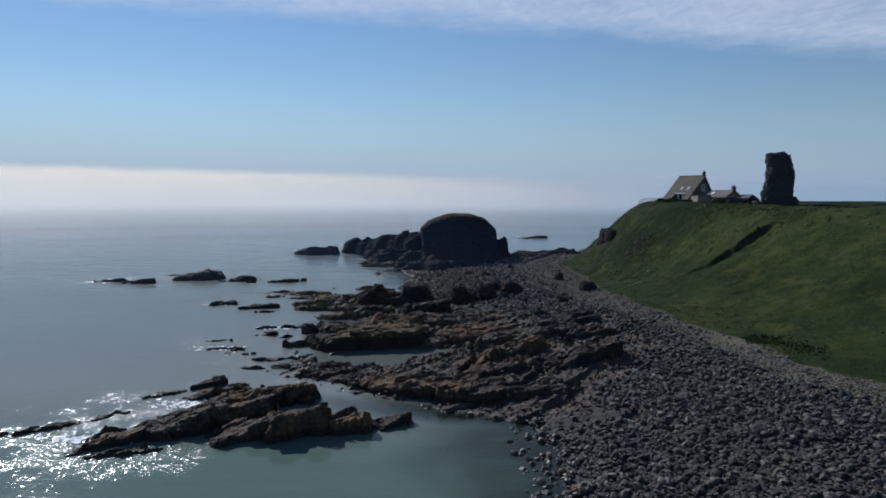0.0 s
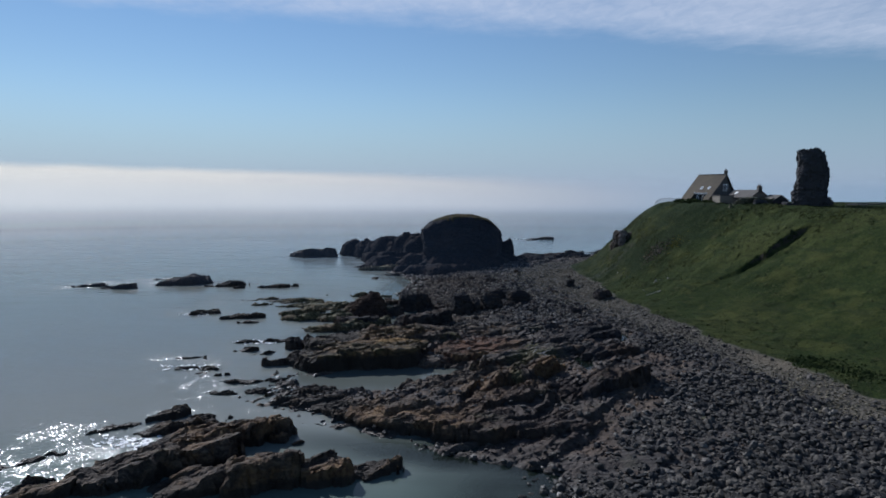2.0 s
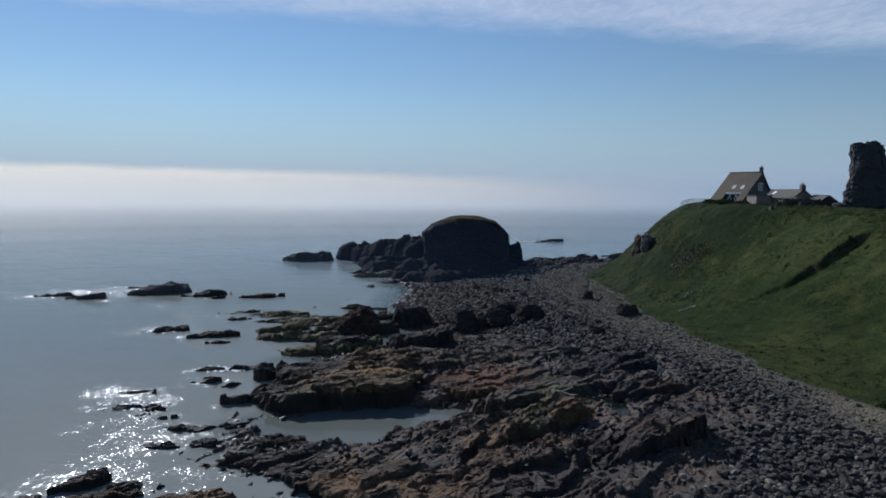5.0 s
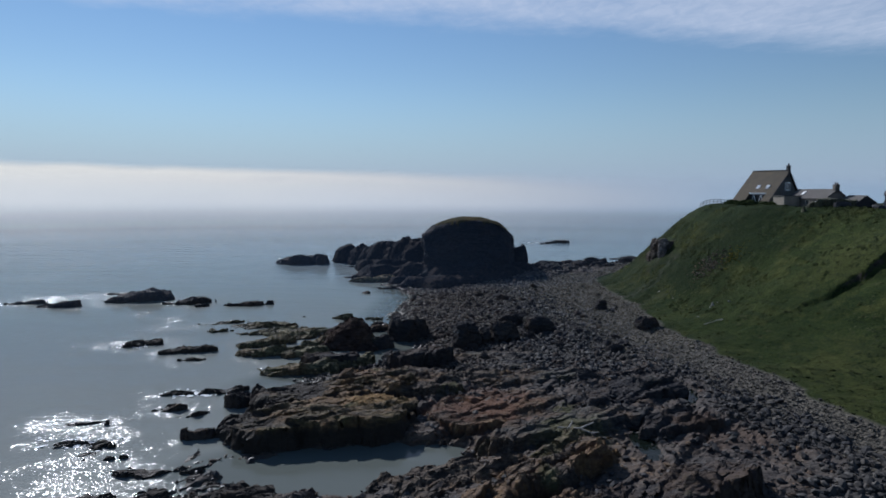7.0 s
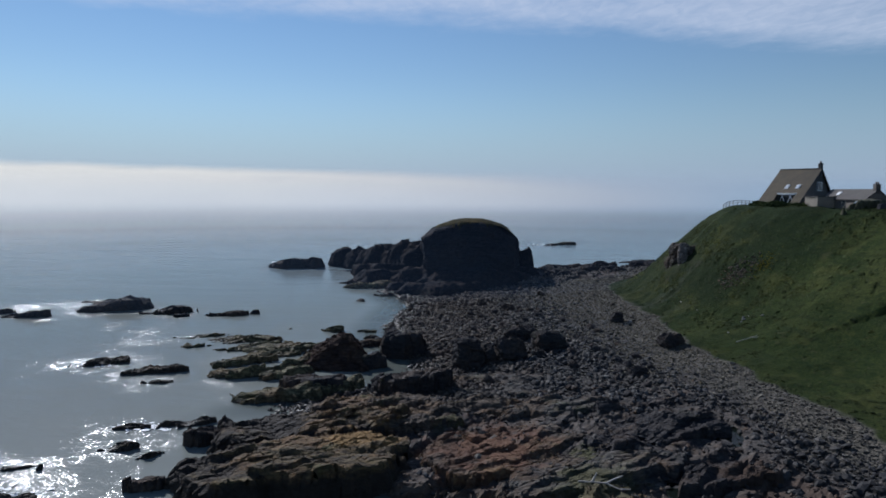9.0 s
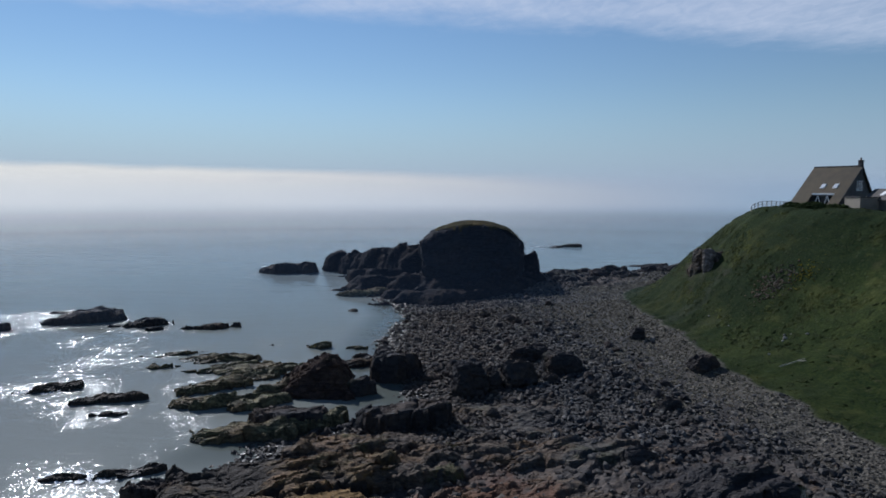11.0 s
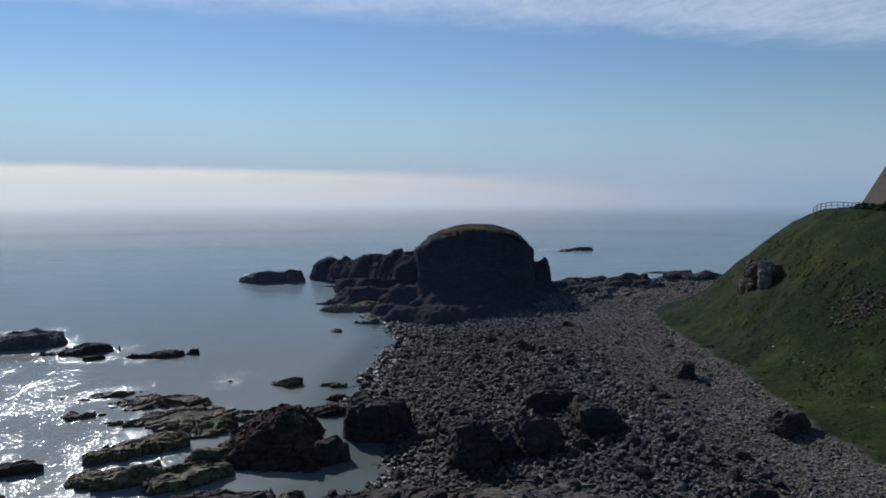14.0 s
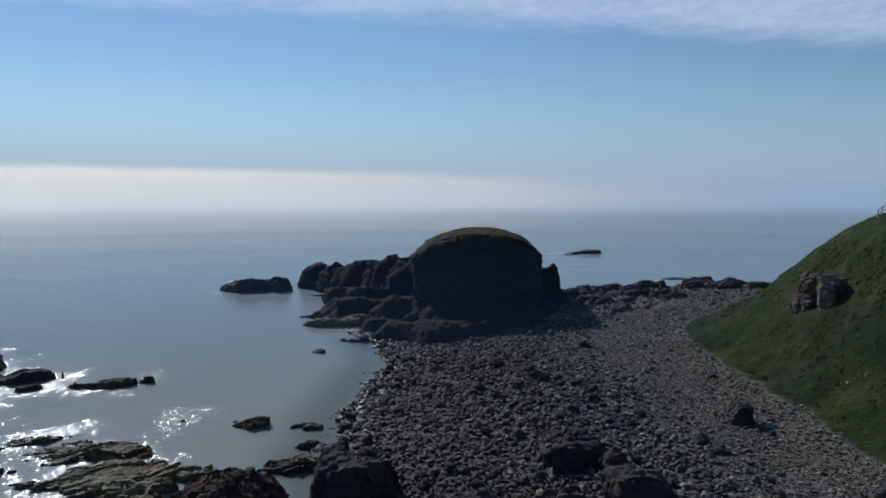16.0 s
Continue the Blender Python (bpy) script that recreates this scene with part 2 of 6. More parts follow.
def rock_material(name, gloss=0.3, relief=1.0, **keys):
    m, g, s = material(name)
    p = position(g)
    col, grain, wet = rock_colour(g, p, **keys)
    crack = g.add("ShaderNodeTexVoronoi", {"Vector": g.map(p, (0.5, 1.5, 2.5), (0.35, 0.2, -STRIKE)), "Scale": 1.1}, feature="DISTANCE_TO_EDGE").outputs[0]
    n = bump(g, g.step(crack, 0.0, 0.08), 0.7 * relief, 0.12)
    n = bump(g, grain, 0.8 * relief, 0.12, n)
    n = bump(g, g.noise(p, 4, 6, 0.75), 0.7 * relief, 0.08, n)
    put(g, s, Base_Color=col, Roughness=g.math("MULTIPLY_ADD", wet, -0.5, 0.85), Normal=n)
    s.inputs["Specular IOR Level"].default_value = gloss
    return m


def ground_material():
    m, g, s = material("ground_cover")
    p = position(g)
    grass = g.add("ShaderNodeAttribute", attribute_name="grass").outputs["Fac"]
    rocky = g.add("ShaderNodeAttribute", attribute_name="rocky").outputs["Fac"]
    rock, grain, wet = rock_colour(g, p, dark=(0.03, 0.027, 0.026), mid=(0.075, 0.063, 0.054), pale=(0.145, 0.12, 0.096), weed=0.2)
    # shingle: small stones between the large ones
    cells = g.add("ShaderNodeTexVoronoi", {"Vector": p, "Scale": 3.6, "Randomness": 1.0})
    tint = g.add("ShaderNodeSeparateColor", {0: cells.outputs["Color"]}).outputs[0]
    stone = g.ramp(tint, ((0.0, (0.02, 0.02, 0.022)), (0.5, (0.045, 0.045, 0.046)), (0.85, (0.085, 0.078, 0.07)), (1.0, (0.15, 0.135, 0.12))))
    stone = g.mix(0.4, stone, g.ramp(g.noise(p, 0.25, 4), ((0.3, (0.03, 0.029, 0.028)), (0.7, (0.095, 0.083, 0.07)))))
    # shade between the pebbles, put into the colour
    gap_shade = g.step(cells.outputs["Distance"], 0.32, 0.62)
    stone = g.mix(g.math("MULTIPLY", gap_shade, 0.7), stone, (0.012, 0.011, 0.01, 1))
    bank = g.add("ShaderNodeAttribute", attribute_name="bank").outputs["Fac"]
    stone = g.mix(g.math("MULTIPLY", bank, 0.6), stone, g.mix(tint, (0.055, 0.048, 0.034, 1), (0.135, 0.118, 0.086, 1)))
    stone = g.mix(g.math("MULTIPLY", wet, 0.5), stone, (0.03, 0.03, 0.028, 1))
    sand = g.add("ShaderNodeAttribute", attribute_name="sand").outputs["Fac"]
    stone = g.mix(sand, stone, g.ramp(g.noise(p, 2.0, 6, 0.7), ((0.3, (0.06, 0.05, 0.034)), (0.7, (0.125, 0.105, 0.073)))))
    # turf
    broad = g.noise(p, 0.07, 5, 0.6)
    turf = g.ramp(broad, ((0.36, (0.009, 0.016, 0.006)), (0.5, (0.02, 0.028, 0.009)), (0.64, (0.046, 0.047, 0.014))))
    blades = g.noise(g.map(p, (1, 1, 0.6)), 3.4, 8, 0.8)
    turf = g.mix(g.step(blades, 0.4, 0.62), g.mix(0.45, turf, (0.006, 0.012, 0.002, 1)), g.mix(0.45, turf, (0.055, 0.062, 0.009, 1)))
    dry = g.step(g.noise(p, 0.35, 6, 0.65), 0.6, 0.72)
    turf = g.mix(g.math("MULTIPLY", dry, 0.5), turf, (0.06, 0.052, 0.02, 1))
    herb = g.step(g.noise(g.map(p, (1, 1, 1), (1, 2, 0)), 0.5, 5, 0.6), 0.57, 0.68)
    turf = g.mix(g.math("MULTIPLY", herb, 0.6), turf, (0.01, 0.018, 0.005, 1))
    # small terraces trodden along the slope, and sunlit yellowish patches
    trod = g.step(g.noise(g.map(p, (0.12, 0.12, 1.5)), 1.0, 5, 0.65, 0.4), 0.5, 0.66)
    turf = g.mix(g.math("MULTIPLY", trod, 0.5), turf, (0.012, 0.017, 0.006, 1))
    sunny = g.step(g.noise(g.map(p, (1, 1, 1), (0.3, 0.2, 0.7)), 0.16, 6, 0.7), 0.5, 0.68)
    turf = g.mix(g.math("MULTIPLY", sunny, 0.42), turf, (0.074, 0.07, 0.016, 1))
    # paler higher up for dry grass; its extra blue stands for haze
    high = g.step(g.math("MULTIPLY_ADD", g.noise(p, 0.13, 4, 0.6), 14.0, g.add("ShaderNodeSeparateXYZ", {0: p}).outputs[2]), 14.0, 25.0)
    # darker at the seaward end: dense growth and the slope's own shade
    lush_shade = g.step(g.math("MULTIPLY_ADD", g.noise(p, 0.1, 4, 0.6), 30.0, g.add("ShaderNodeSeparateXYZ", {0: p}).outputs[1]), 158.0, 176.0)
    turf = g.mix(g.math("MULTIPLY", lush_shade, 0.45), turf, (0.007, 0.012, 0.006, 1))
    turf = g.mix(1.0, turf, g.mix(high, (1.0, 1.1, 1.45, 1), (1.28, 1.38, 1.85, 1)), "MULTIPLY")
    col = g.mix(rocky, stone, rock)
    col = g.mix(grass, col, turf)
    up = g.add("ShaderNodeSeparateXYZ", {0: g.add("ShaderNodeNewGeometry").outputs["Normal"]}).outputs[2]
    earth = g.math("MULTIPLY", grass, g.math("SUBTRACT", 1.0, g.step(up, 0.5, 0.68)))
    col = g.mix(earth, col, g.ramp(g.noise(p, 1.2, 6), ((0.3, (0.022, 0.019, 0.016)), (0.7, (0.07, 0.058, 0.045)))))
    n1 = bump(g, g.math("SUBTRACT", 1.0, cells.outputs["Distance"]), g.math("MULTIPLY_ADD", g.math("MAXIMUM", grass, rocky), -0.8, 0.9), 0.22)
    n2 = bump(g, grain, g.math("MULTIPLY", rocky, 0.7), 0.14, n1)
    n3 = bump(g, blades, g.math("MULTIPLY_ADD", grass, 0.6, 0.15), 0.16, n2)
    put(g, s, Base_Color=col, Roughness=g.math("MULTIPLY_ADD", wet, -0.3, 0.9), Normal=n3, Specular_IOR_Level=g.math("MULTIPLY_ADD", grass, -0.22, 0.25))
    return m


def cobble_material(name="beach_stone", lift=0.0):
    m, g, s = material(name)
    p = position(g)
    geo = g.add("ShaderNodeNewGeometry").outputs["Random Per Island"]
    own = g.add("ShaderNodeObjectInfo").outputs["Random"]
    pick = g.math("FRACT", g.math("ADD", geo, own))
    col = g.ramp(pick, ((0.0, (0.013, 0.014, 0.017)), (0.35, (0.025, 0.027, 0.031)), (0.66, (0.047, 0.048, 0.051)), (0.84, (0.105, 0.096, 0.086)), (1.0, (0.21, 0.192, 0.172))))
    region = g.noise(p, 0.09, 4, 0.6)
    col = g.mix(g.math("MULTIPLY", g.step(region, 0.42, 0.58), 0.45), col, (0.058, 0.049, 0.036, 1))
    # darker stones round a point on the upper beach
    dark_stones = g.add("ShaderNodeVectorMath", {0: p, 1: (28.0, 100.0, 3.0)}, operation="DISTANCE").outputs["Value"]
    dark_stones = g.math("SUBTRACT", 1.0, g.step(g.math("MULTIPLY_ADD", region, 20.0, dark_stones), 18.0, 32.0))
    col = g.mix(g.math("MULTIPLY", dark_stones, 0.6), col, (0.022, 0.02, 0.019, 1))
    # darker stones round the head of the bay
    bay_stones = g.add("ShaderNodeVectorMath", {0: p, 1: (22.0, 62.0, 2.0)}, operation="DISTANCE").outputs["Value"]
    bay_stones = g.math("SUBTRACT", 1.0, g.step(g.math("MULTIPLY_ADD", region, 16.0, bay_stones), 20.0, 36.0))
    col = g.mix(g.math("MULTIPLY", bay_stones, 0.4), col, g.mix(pick, (0.012, 0.012, 0.012, 1), (0.07, 0.06, 0.042, 1)))
    north = g.step(g.add("ShaderNodeSeparateXYZ", {0: p}).outputs[1], 98.0, 118.0)
    y = g.add("ShaderNodeSeparateXYZ", {0: p}).outputs[1]
    sandy_part = g.math("MULTIPLY_ADD", g.step(y, 84.0, 94.0), -0.7, g.math("MULTIPLY_ADD", g.step(y, 110.0, 128.0), 0.45, 1.0))
    col = g.mix(g.math("MULTIPLY", sandy_part, lift), col, g.mix(pick, (0.058, 0.05, 0.033, 1), (0.215, 0.185, 0.122, 1)))
    # weed-browned stones towards the water
    low = g.step(g.math("MULTIPLY_ADD", g.noise(p, 0.12, 5, 0.65), -26.0, g.add("ShaderNodeSeparateXYZ", {0: p}).outputs[0]), 0.0, -14.0)
    col = g.mix(g.math("MULTIPLY", g.math("MULTIPLY", low, north), 0.6), col, g.mix(pick, (0.016, 0.011, 0.008, 1), (0.11, 0.074, 0.046, 1)))
    spots = g.noise(p, 6.0, 5, 0.65)
    col = g.mix(g.math("MULTIPLY", g.step(spots, 0.45, 0.7), 0.22), col, (0.05, 0.047, 0.045, 1))
    z = g.add("ShaderNodeSeparateXYZ", {0: p}).outputs[2]
    wet = g.math("SUBTRACT", 1.0, g.step(z, 0.25, 0.8))
    col = g.mix(g.math("MULTIPLY", wet, 0.6), col, (0.03, 0.028, 0.022, 1))
    put(g, s, Base_Color=col, Roughness=g.math("MULTIPLY_ADD", wet, -0.35, 0.8), Normal=bump(g, spots, 0.5, 0.05))
    s.inputs["Specular IOR Level"].default_value = 0.22
    return m


def turf_material(name, low, high, scale=1.5, slope_tones=False):
    m, g, s = material(name)
    p = position(g)
    one = g.add("ShaderNodeNewGeometry").outputs["Random Per Island"]
    col = g.mix(one, (*low, 1), (*high, 1))
    col = g.mix(g.math("MULTIPLY", g.step(g.noise(p, 0.12, 5, 0.6), 0.42, 0.6), 0.75), col, (low[0] * 0.65, low[1] * 0.72, low[2] * 0.7, 1))
    fine = g.noise(p, scale * 3, 6, 0.7)
    sunny = g.step(g.noise(g.map(p, (1, 1, 1), (0.3, 0.2, 0.7)), 0.16, 6, 0.7), 0.5, 0.68)
    col = g.mix(g.math("MULTIPLY", sunny, 0.5), col, (high[0] * 1.8, high[1] * 1.55, high[2] * 1.1, 1))
    col = g.mix(g.math("MULTIPLY", fine, 0.4), col, (high[0] * 1.3, high[1] * 1.2, high[2] * 1.3, 1))
    if slope_tones:
        # paler, hazier top and shaded, overgrown seaward end, matching the ground
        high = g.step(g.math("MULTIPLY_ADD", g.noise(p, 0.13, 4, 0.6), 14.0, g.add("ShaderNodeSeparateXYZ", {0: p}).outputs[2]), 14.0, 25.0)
        lush_shade = g.step(g.math("MULTIPLY_ADD", g.noise(p, 0.1, 4, 0.6), 30.0, g.add("ShaderNodeSeparateXYZ", {0: p}).outputs[1]), 158.0, 176.0)
        col = g.mix(g.math("MULTIPLY", lush_shade, 0.45), col, (0.007, 0.012, 0.006, 1))
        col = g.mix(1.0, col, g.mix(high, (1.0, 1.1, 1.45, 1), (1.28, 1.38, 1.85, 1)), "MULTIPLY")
    put(g, s, Base_Color=col, Roughness=0.95, Normal=bump(g, fine, 0.9, 0.3))
    s.inputs["Specular IOR Level"].default_value = 0.03
    return m


def sea_material():
    m, g, s = material("sea_water")
    p = position(g)
    swell = g.noise(g.map(p, (0.05, 0.16, 1), (0, 0, 0.25)), 1.0, 4, 0.55)
    chop = g.noise(g.map(p, (0.6, 1.3, 1), (0, 0, 0.3)), 1.0, 4, 0.6)
    broken = g.add("ShaderNodeAttribute", attribute_name="broken").outputs["Fac"]
    gust = g.step(g.noise(g.map(p, (0.6, 1.2, 1)), 0.045, 4, 0.6), 0.4, 0.7)
    patch = g.noise(g.map(p, (1.0, 0.55, 1), (0, 0, 0.25)), 1.0, 6, 0.75)
    active = g.step(g.math("MULTIPLY_ADD", broken, 0.3, g.math("MULTIPLY_ADD", patch, 0.75, 0.12)), 0.64, 1.0)
    n = bump(g, swell, 0.15, 1.0)
    n = bump(g, chop, g.math("MULTIPLY_ADD", gust, 0.045, 0.03), 0.6, n)
    # wavelets: small facets, each with a tilt of its own
    cells = g.add("ShaderNodeTexVoronoi", {"Vector": g.map(p, (15.0, 8.0, 1), (0, 0, 0.2)), "Scale": 1.0}).outputs["Color"]
    large = g.add("ShaderNodeTexVoronoi", {"Vector": g.map(p, (4.2, 3.4, 1), (0, 0, 0.5)), "Scale": 1.0}).outputs["Color"]
    cells = g.mix(0.36, cells, large)
    tilt = g.add("ShaderNodeVectorMath", {0: cells, 1: (0.5, 0.5, 0.5)}, operation="SUBTRACT").outputs[0]
    tilt = g.add("ShaderNodeVectorMath", {0: tilt, 1: (1.0, 1.0, 0.0)}, operation="MULTIPLY").outputs[0]
    reach = g.math("MULTIPLY_ADD", active, 1.0, g.math("MULTIPLY_ADD", gust, 0.14, 0.05))
    tilt = g.add("ShaderNodeVectorMath", {0: tilt, "Scale": reach}, operation="SCALE").outputs[0]
    facet = g.add("ShaderNodeVectorMath", {0: g.add("ShaderNodeVectorMath", {0: n, 1: tilt}, operation="ADD").outputs[0]}, operation="NORMALIZE").outputs[0]
    deep = g.add("ShaderNodeAttribute", attribute_name="shallow").outputs["Fac"]
    # paler and bluer far out: the water's own colour, with haze put in
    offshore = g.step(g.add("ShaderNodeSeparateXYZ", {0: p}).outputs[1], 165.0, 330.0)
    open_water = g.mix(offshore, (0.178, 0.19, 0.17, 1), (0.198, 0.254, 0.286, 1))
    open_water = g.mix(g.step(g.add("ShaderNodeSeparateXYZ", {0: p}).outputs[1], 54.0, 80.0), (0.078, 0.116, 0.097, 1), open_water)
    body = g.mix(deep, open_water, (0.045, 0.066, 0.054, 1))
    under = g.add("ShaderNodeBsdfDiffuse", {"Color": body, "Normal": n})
    clear = g.add("ShaderNodeBsdfTransparent", {"Color": (0.16, 0.28, 0.235, 1)})
    water = g.add("ShaderNodeMixShader", {0: g.math("MULTIPLY", deep, 0.85), 1: under.outputs[0], 2: clear.outputs[0]})
    sheen = g.add("ShaderNodeBsdfGlossy", {"Color": (1, 1, 1, 1), "Roughness": 0.09, "Normal": n})
    sharp = g.add("ShaderNodeBsdfGlossy", {"Color": (0.38, 0.38, 0.38, 1), "Roughness": g.math("MULTIPLY_ADD", active, 0.28, 0.06), "Normal": facet})
    gloss = g.add("ShaderNodeMixShader", {0: g.math("MULTIPLY_ADD", active, 0.3, 0.66), 1: sheen.outputs[0], 2: sharp.outputs[0]})
    fres = g.add("ShaderNodeFresnel", {"IOR": 1.33, "Normal": n}).outputs[0]
    fres = g.math("MINIMUM", g.math("MULTIPLY", fres, 0.95), g.math("MULTIPLY_ADD", active, -0.66, 0.77))
    both = g.add("ShaderNodeMixShader", {0: fres, 1: water.outputs[0], 2: gloss.outputs[0]})
    out = [x for x in m.node_tree.nodes if x.type == "OUTPUT_MATERIAL"][0]
    g.tree.links.new(both.outputs[0], out.inputs[0])
    return m


def fog_material(name, dense, top, soft, blue, lower=0.0, tint=(1, 1, 1, 1)):
    """Sunlit sea fog and haze drawn as glow on a sheet, thickest low down."""
    m, g, s = material(name)
    p = position(g)
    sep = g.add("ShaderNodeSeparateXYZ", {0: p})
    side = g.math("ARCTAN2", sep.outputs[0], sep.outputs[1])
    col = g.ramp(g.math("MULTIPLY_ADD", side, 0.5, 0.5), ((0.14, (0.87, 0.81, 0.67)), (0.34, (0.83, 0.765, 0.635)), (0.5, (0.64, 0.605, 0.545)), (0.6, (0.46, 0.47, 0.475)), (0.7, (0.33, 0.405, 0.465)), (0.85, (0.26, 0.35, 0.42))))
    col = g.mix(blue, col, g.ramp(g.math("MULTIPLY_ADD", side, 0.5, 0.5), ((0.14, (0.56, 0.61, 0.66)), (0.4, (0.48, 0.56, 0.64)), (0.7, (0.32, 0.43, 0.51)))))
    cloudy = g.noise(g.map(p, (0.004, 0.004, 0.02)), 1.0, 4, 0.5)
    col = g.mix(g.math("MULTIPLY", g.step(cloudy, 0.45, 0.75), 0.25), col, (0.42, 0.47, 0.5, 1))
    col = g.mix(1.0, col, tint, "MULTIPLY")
    z = g.math("ADD", sep.outputs[2], g.math("MULTIPLY_ADD", g.noise(g.map(p, (0.006, 0.006, 0.03)), 1.0, 5, 0.6), 14.0, -7.0))
    z = g.math("ADD", z, g.math("MULTIPLY", g.math("MAXIMUM", g.math("ADD", side, 0.65), 0.0), lower))
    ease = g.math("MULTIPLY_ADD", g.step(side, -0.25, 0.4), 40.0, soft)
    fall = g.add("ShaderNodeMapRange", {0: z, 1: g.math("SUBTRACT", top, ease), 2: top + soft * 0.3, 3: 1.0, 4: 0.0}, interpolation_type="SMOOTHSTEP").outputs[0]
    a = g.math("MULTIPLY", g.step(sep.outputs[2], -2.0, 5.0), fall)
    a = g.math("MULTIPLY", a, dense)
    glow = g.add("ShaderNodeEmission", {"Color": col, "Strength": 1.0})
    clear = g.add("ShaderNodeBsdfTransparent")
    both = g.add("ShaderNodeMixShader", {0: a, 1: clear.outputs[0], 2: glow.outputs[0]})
    out = [x for x in m.node_tree.nodes if x.type == "OUTPUT_MATERIAL"][0]
    g.tree.links.new(both.outputs[0], out.inputs[0])
    return m


def plain_material(name, a, b, scale=3.0, rough=0.8, depth=0.05, stretch=(1, 1, 1), metal=0.0):
    m, g, s = material(name)
    p = g.map(position(g), stretch)
    n1, n2 = g.noise(p, scale, 6, 0.65), g.noise(p, scale * 0.18, 4, 0.6)
    col = g.mix(n1, (*a, 1), (*b, 1))
    col = g.mix(g.math("MULTIPLY", g.step(n2, 0.45, 0.7), 0.4), col, (a[0] * 0.7, a[1] * 0.7, a[2] * 0.7, 1))
    put(g, s, Base_Color=col, Roughness=rough, Metallic=metal, Normal=bump(g, n1, 0.5, depth))
    return m


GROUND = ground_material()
ROCK = rock_material("shore_rock", 0.16, dark=(0.034, 0.028, 0.025), mid=(0.098, 0.074, 0.052), pale=(0.18, 0.14, 0.1), tide=0.8)
# black weedy rock, darkened for the stack's shade; pale flecks stand for sunlight
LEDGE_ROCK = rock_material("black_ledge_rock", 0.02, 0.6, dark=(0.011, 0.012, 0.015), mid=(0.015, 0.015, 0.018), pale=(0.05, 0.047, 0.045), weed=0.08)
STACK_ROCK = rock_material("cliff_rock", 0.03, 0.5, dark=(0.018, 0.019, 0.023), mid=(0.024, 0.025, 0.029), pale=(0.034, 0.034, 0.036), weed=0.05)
DARK_ROCK = rock_material("weedy_rock", 0.08, dark=(0.036, 0.035, 0.037), mid=(0.046, 0.042, 0.041), pale=(0.078, 0.068, 0.058), weed=0.2)
# tide mark raised so the slab's shaded front turns black
OCHRE_ROCK = rock_material("ochre_rock", 0.16, dark=(0.035, 0.029, 0.022), mid=(0.1, 0.073, 0.036), pale=(0.2, 0.145, 0.062), weed=0.7, tide=2.0)
PALE_ROCK = rock_material("quartz_rock", dark=(0.06, 0.052, 0.047), mid=(0.2, 0.172, 0.15), pale=(0.36, 0.32, 0.285), weed=0.08, kelp=0.5)
GREEN_ROCK = rock_material("algae_rock", 0.2, dark=(0.04, 0.035, 0.022), mid=(0.14, 0.122, 0.062), pale=(0.32, 0.275, 0.15), weed=0.35, kelp=0.75, tide=0.1)
RUSTY_ROCK = rock_material("rusty_rock", 0.04, dark=(0.024, 0.018, 0.017), mid=(0.064, 0.043, 0.035), pale=(0.12, 0.082, 0.063), weed=0.15, kelp=0.5)
SLATY_ROCK = rock_material("slaty_rock", 0.1, dark=(0.03, 0.03, 0.033), mid=(0.085, 0.077, 0.066), pale=(0.18, 0.162, 0.135), weed=0.3)
COBBLE = cobble_material()
SHINGLE = cobble_material("pale_shingle", 0.9)
TURF = turf_material("turf_tuft", (0.011, 0.017, 0.006), (0.05, 0.055, 0.017), slope_tones=True)
CAP_TURF = turf_material("cliff_turf", (0.026, 0.028, 0.01), (0.06, 0.045, 0.02), 1.0)
BUSH = turf_material("shrub_leaf", (0.016, 0.026, 0.01), (0.036, 0.05, 0.018))
SEA = sea_material()
MASONRY = plain_material("old_masonry", (0.03, 0.031, 0.036), (0.055, 0.052, 0.052), 2.2, 0.95, 0.12)
HARL = plain_material("brown_harling", (0.12, 0.1, 0.082), (0.2, 0.17, 0.14), 5.0, 0.9, 0.03)
BUFF = plain_material("buff_harling", (0.2, 0.175, 0.14), (0.3, 0.265, 0.21), 5.0, 0.9, 0.03)
GABLE = plain_material("dark_boarding", (0.06, 0.055, 0.05), (0.11, 0.1, 0.09), 3.0, 0.8, 0.03, (1, 1, 0.15))
ROOF = plain_material("mossy_slate", (0.032, 0.025, 0.018), (0.1, 0.075, 0.034), 1.0, 0.85, 0.06)
SLATE = plain_material("grey_slate", (0.06, 0.055, 0.05), (0.11, 0.1, 0.09), 2.0, 0.95, 0.05)
WHITE = plain_material("white_paint", (0.7, 0.7, 0.68), (0.82, 0.82, 0.8), 4.0, 0.5, 0.01)
WOOD = plain_material("weathered_wood", (0.26, 0.24, 0.2), (0.42, 0.39, 0.34), 6.0, 0.9, 0.02, (1, 1, 0.2))
CHIMNEY = plain_material("chimney_stone", (0.07, 0.06, 0.055), (0.14, 0.12, 0.1), 4.0, 0.9, 0.05)
OCHRE_TOP = plain_material("rusty_stone", (0.09, 0.05, 0.028), (0.26, 0.16, 0.09), 2.5, 0.8, 0.06)
PALE_STONE = plain_material("pale_stone", (0.16, 0.15, 0.13), (0.3, 0.28, 0.25), 5.0, 0.85, 0.03)
DRIFT = plain_material("bleached_wood", (0.24, 0.22, 0.19), (0.42, 0.39, 0.35), 6.0, 0.9, 0.02)
FOAM = plain_material("sea_foam", (0.55, 0.56, 0.56), (0.75, 0.76, 0.76), 4.0, 0.6, 0.02)
BANK = plain_material("dry_turf", (0.03, 0.034, 0.014), (0.085, 0.078, 0.045), 2.0, 0.95, 0.1)
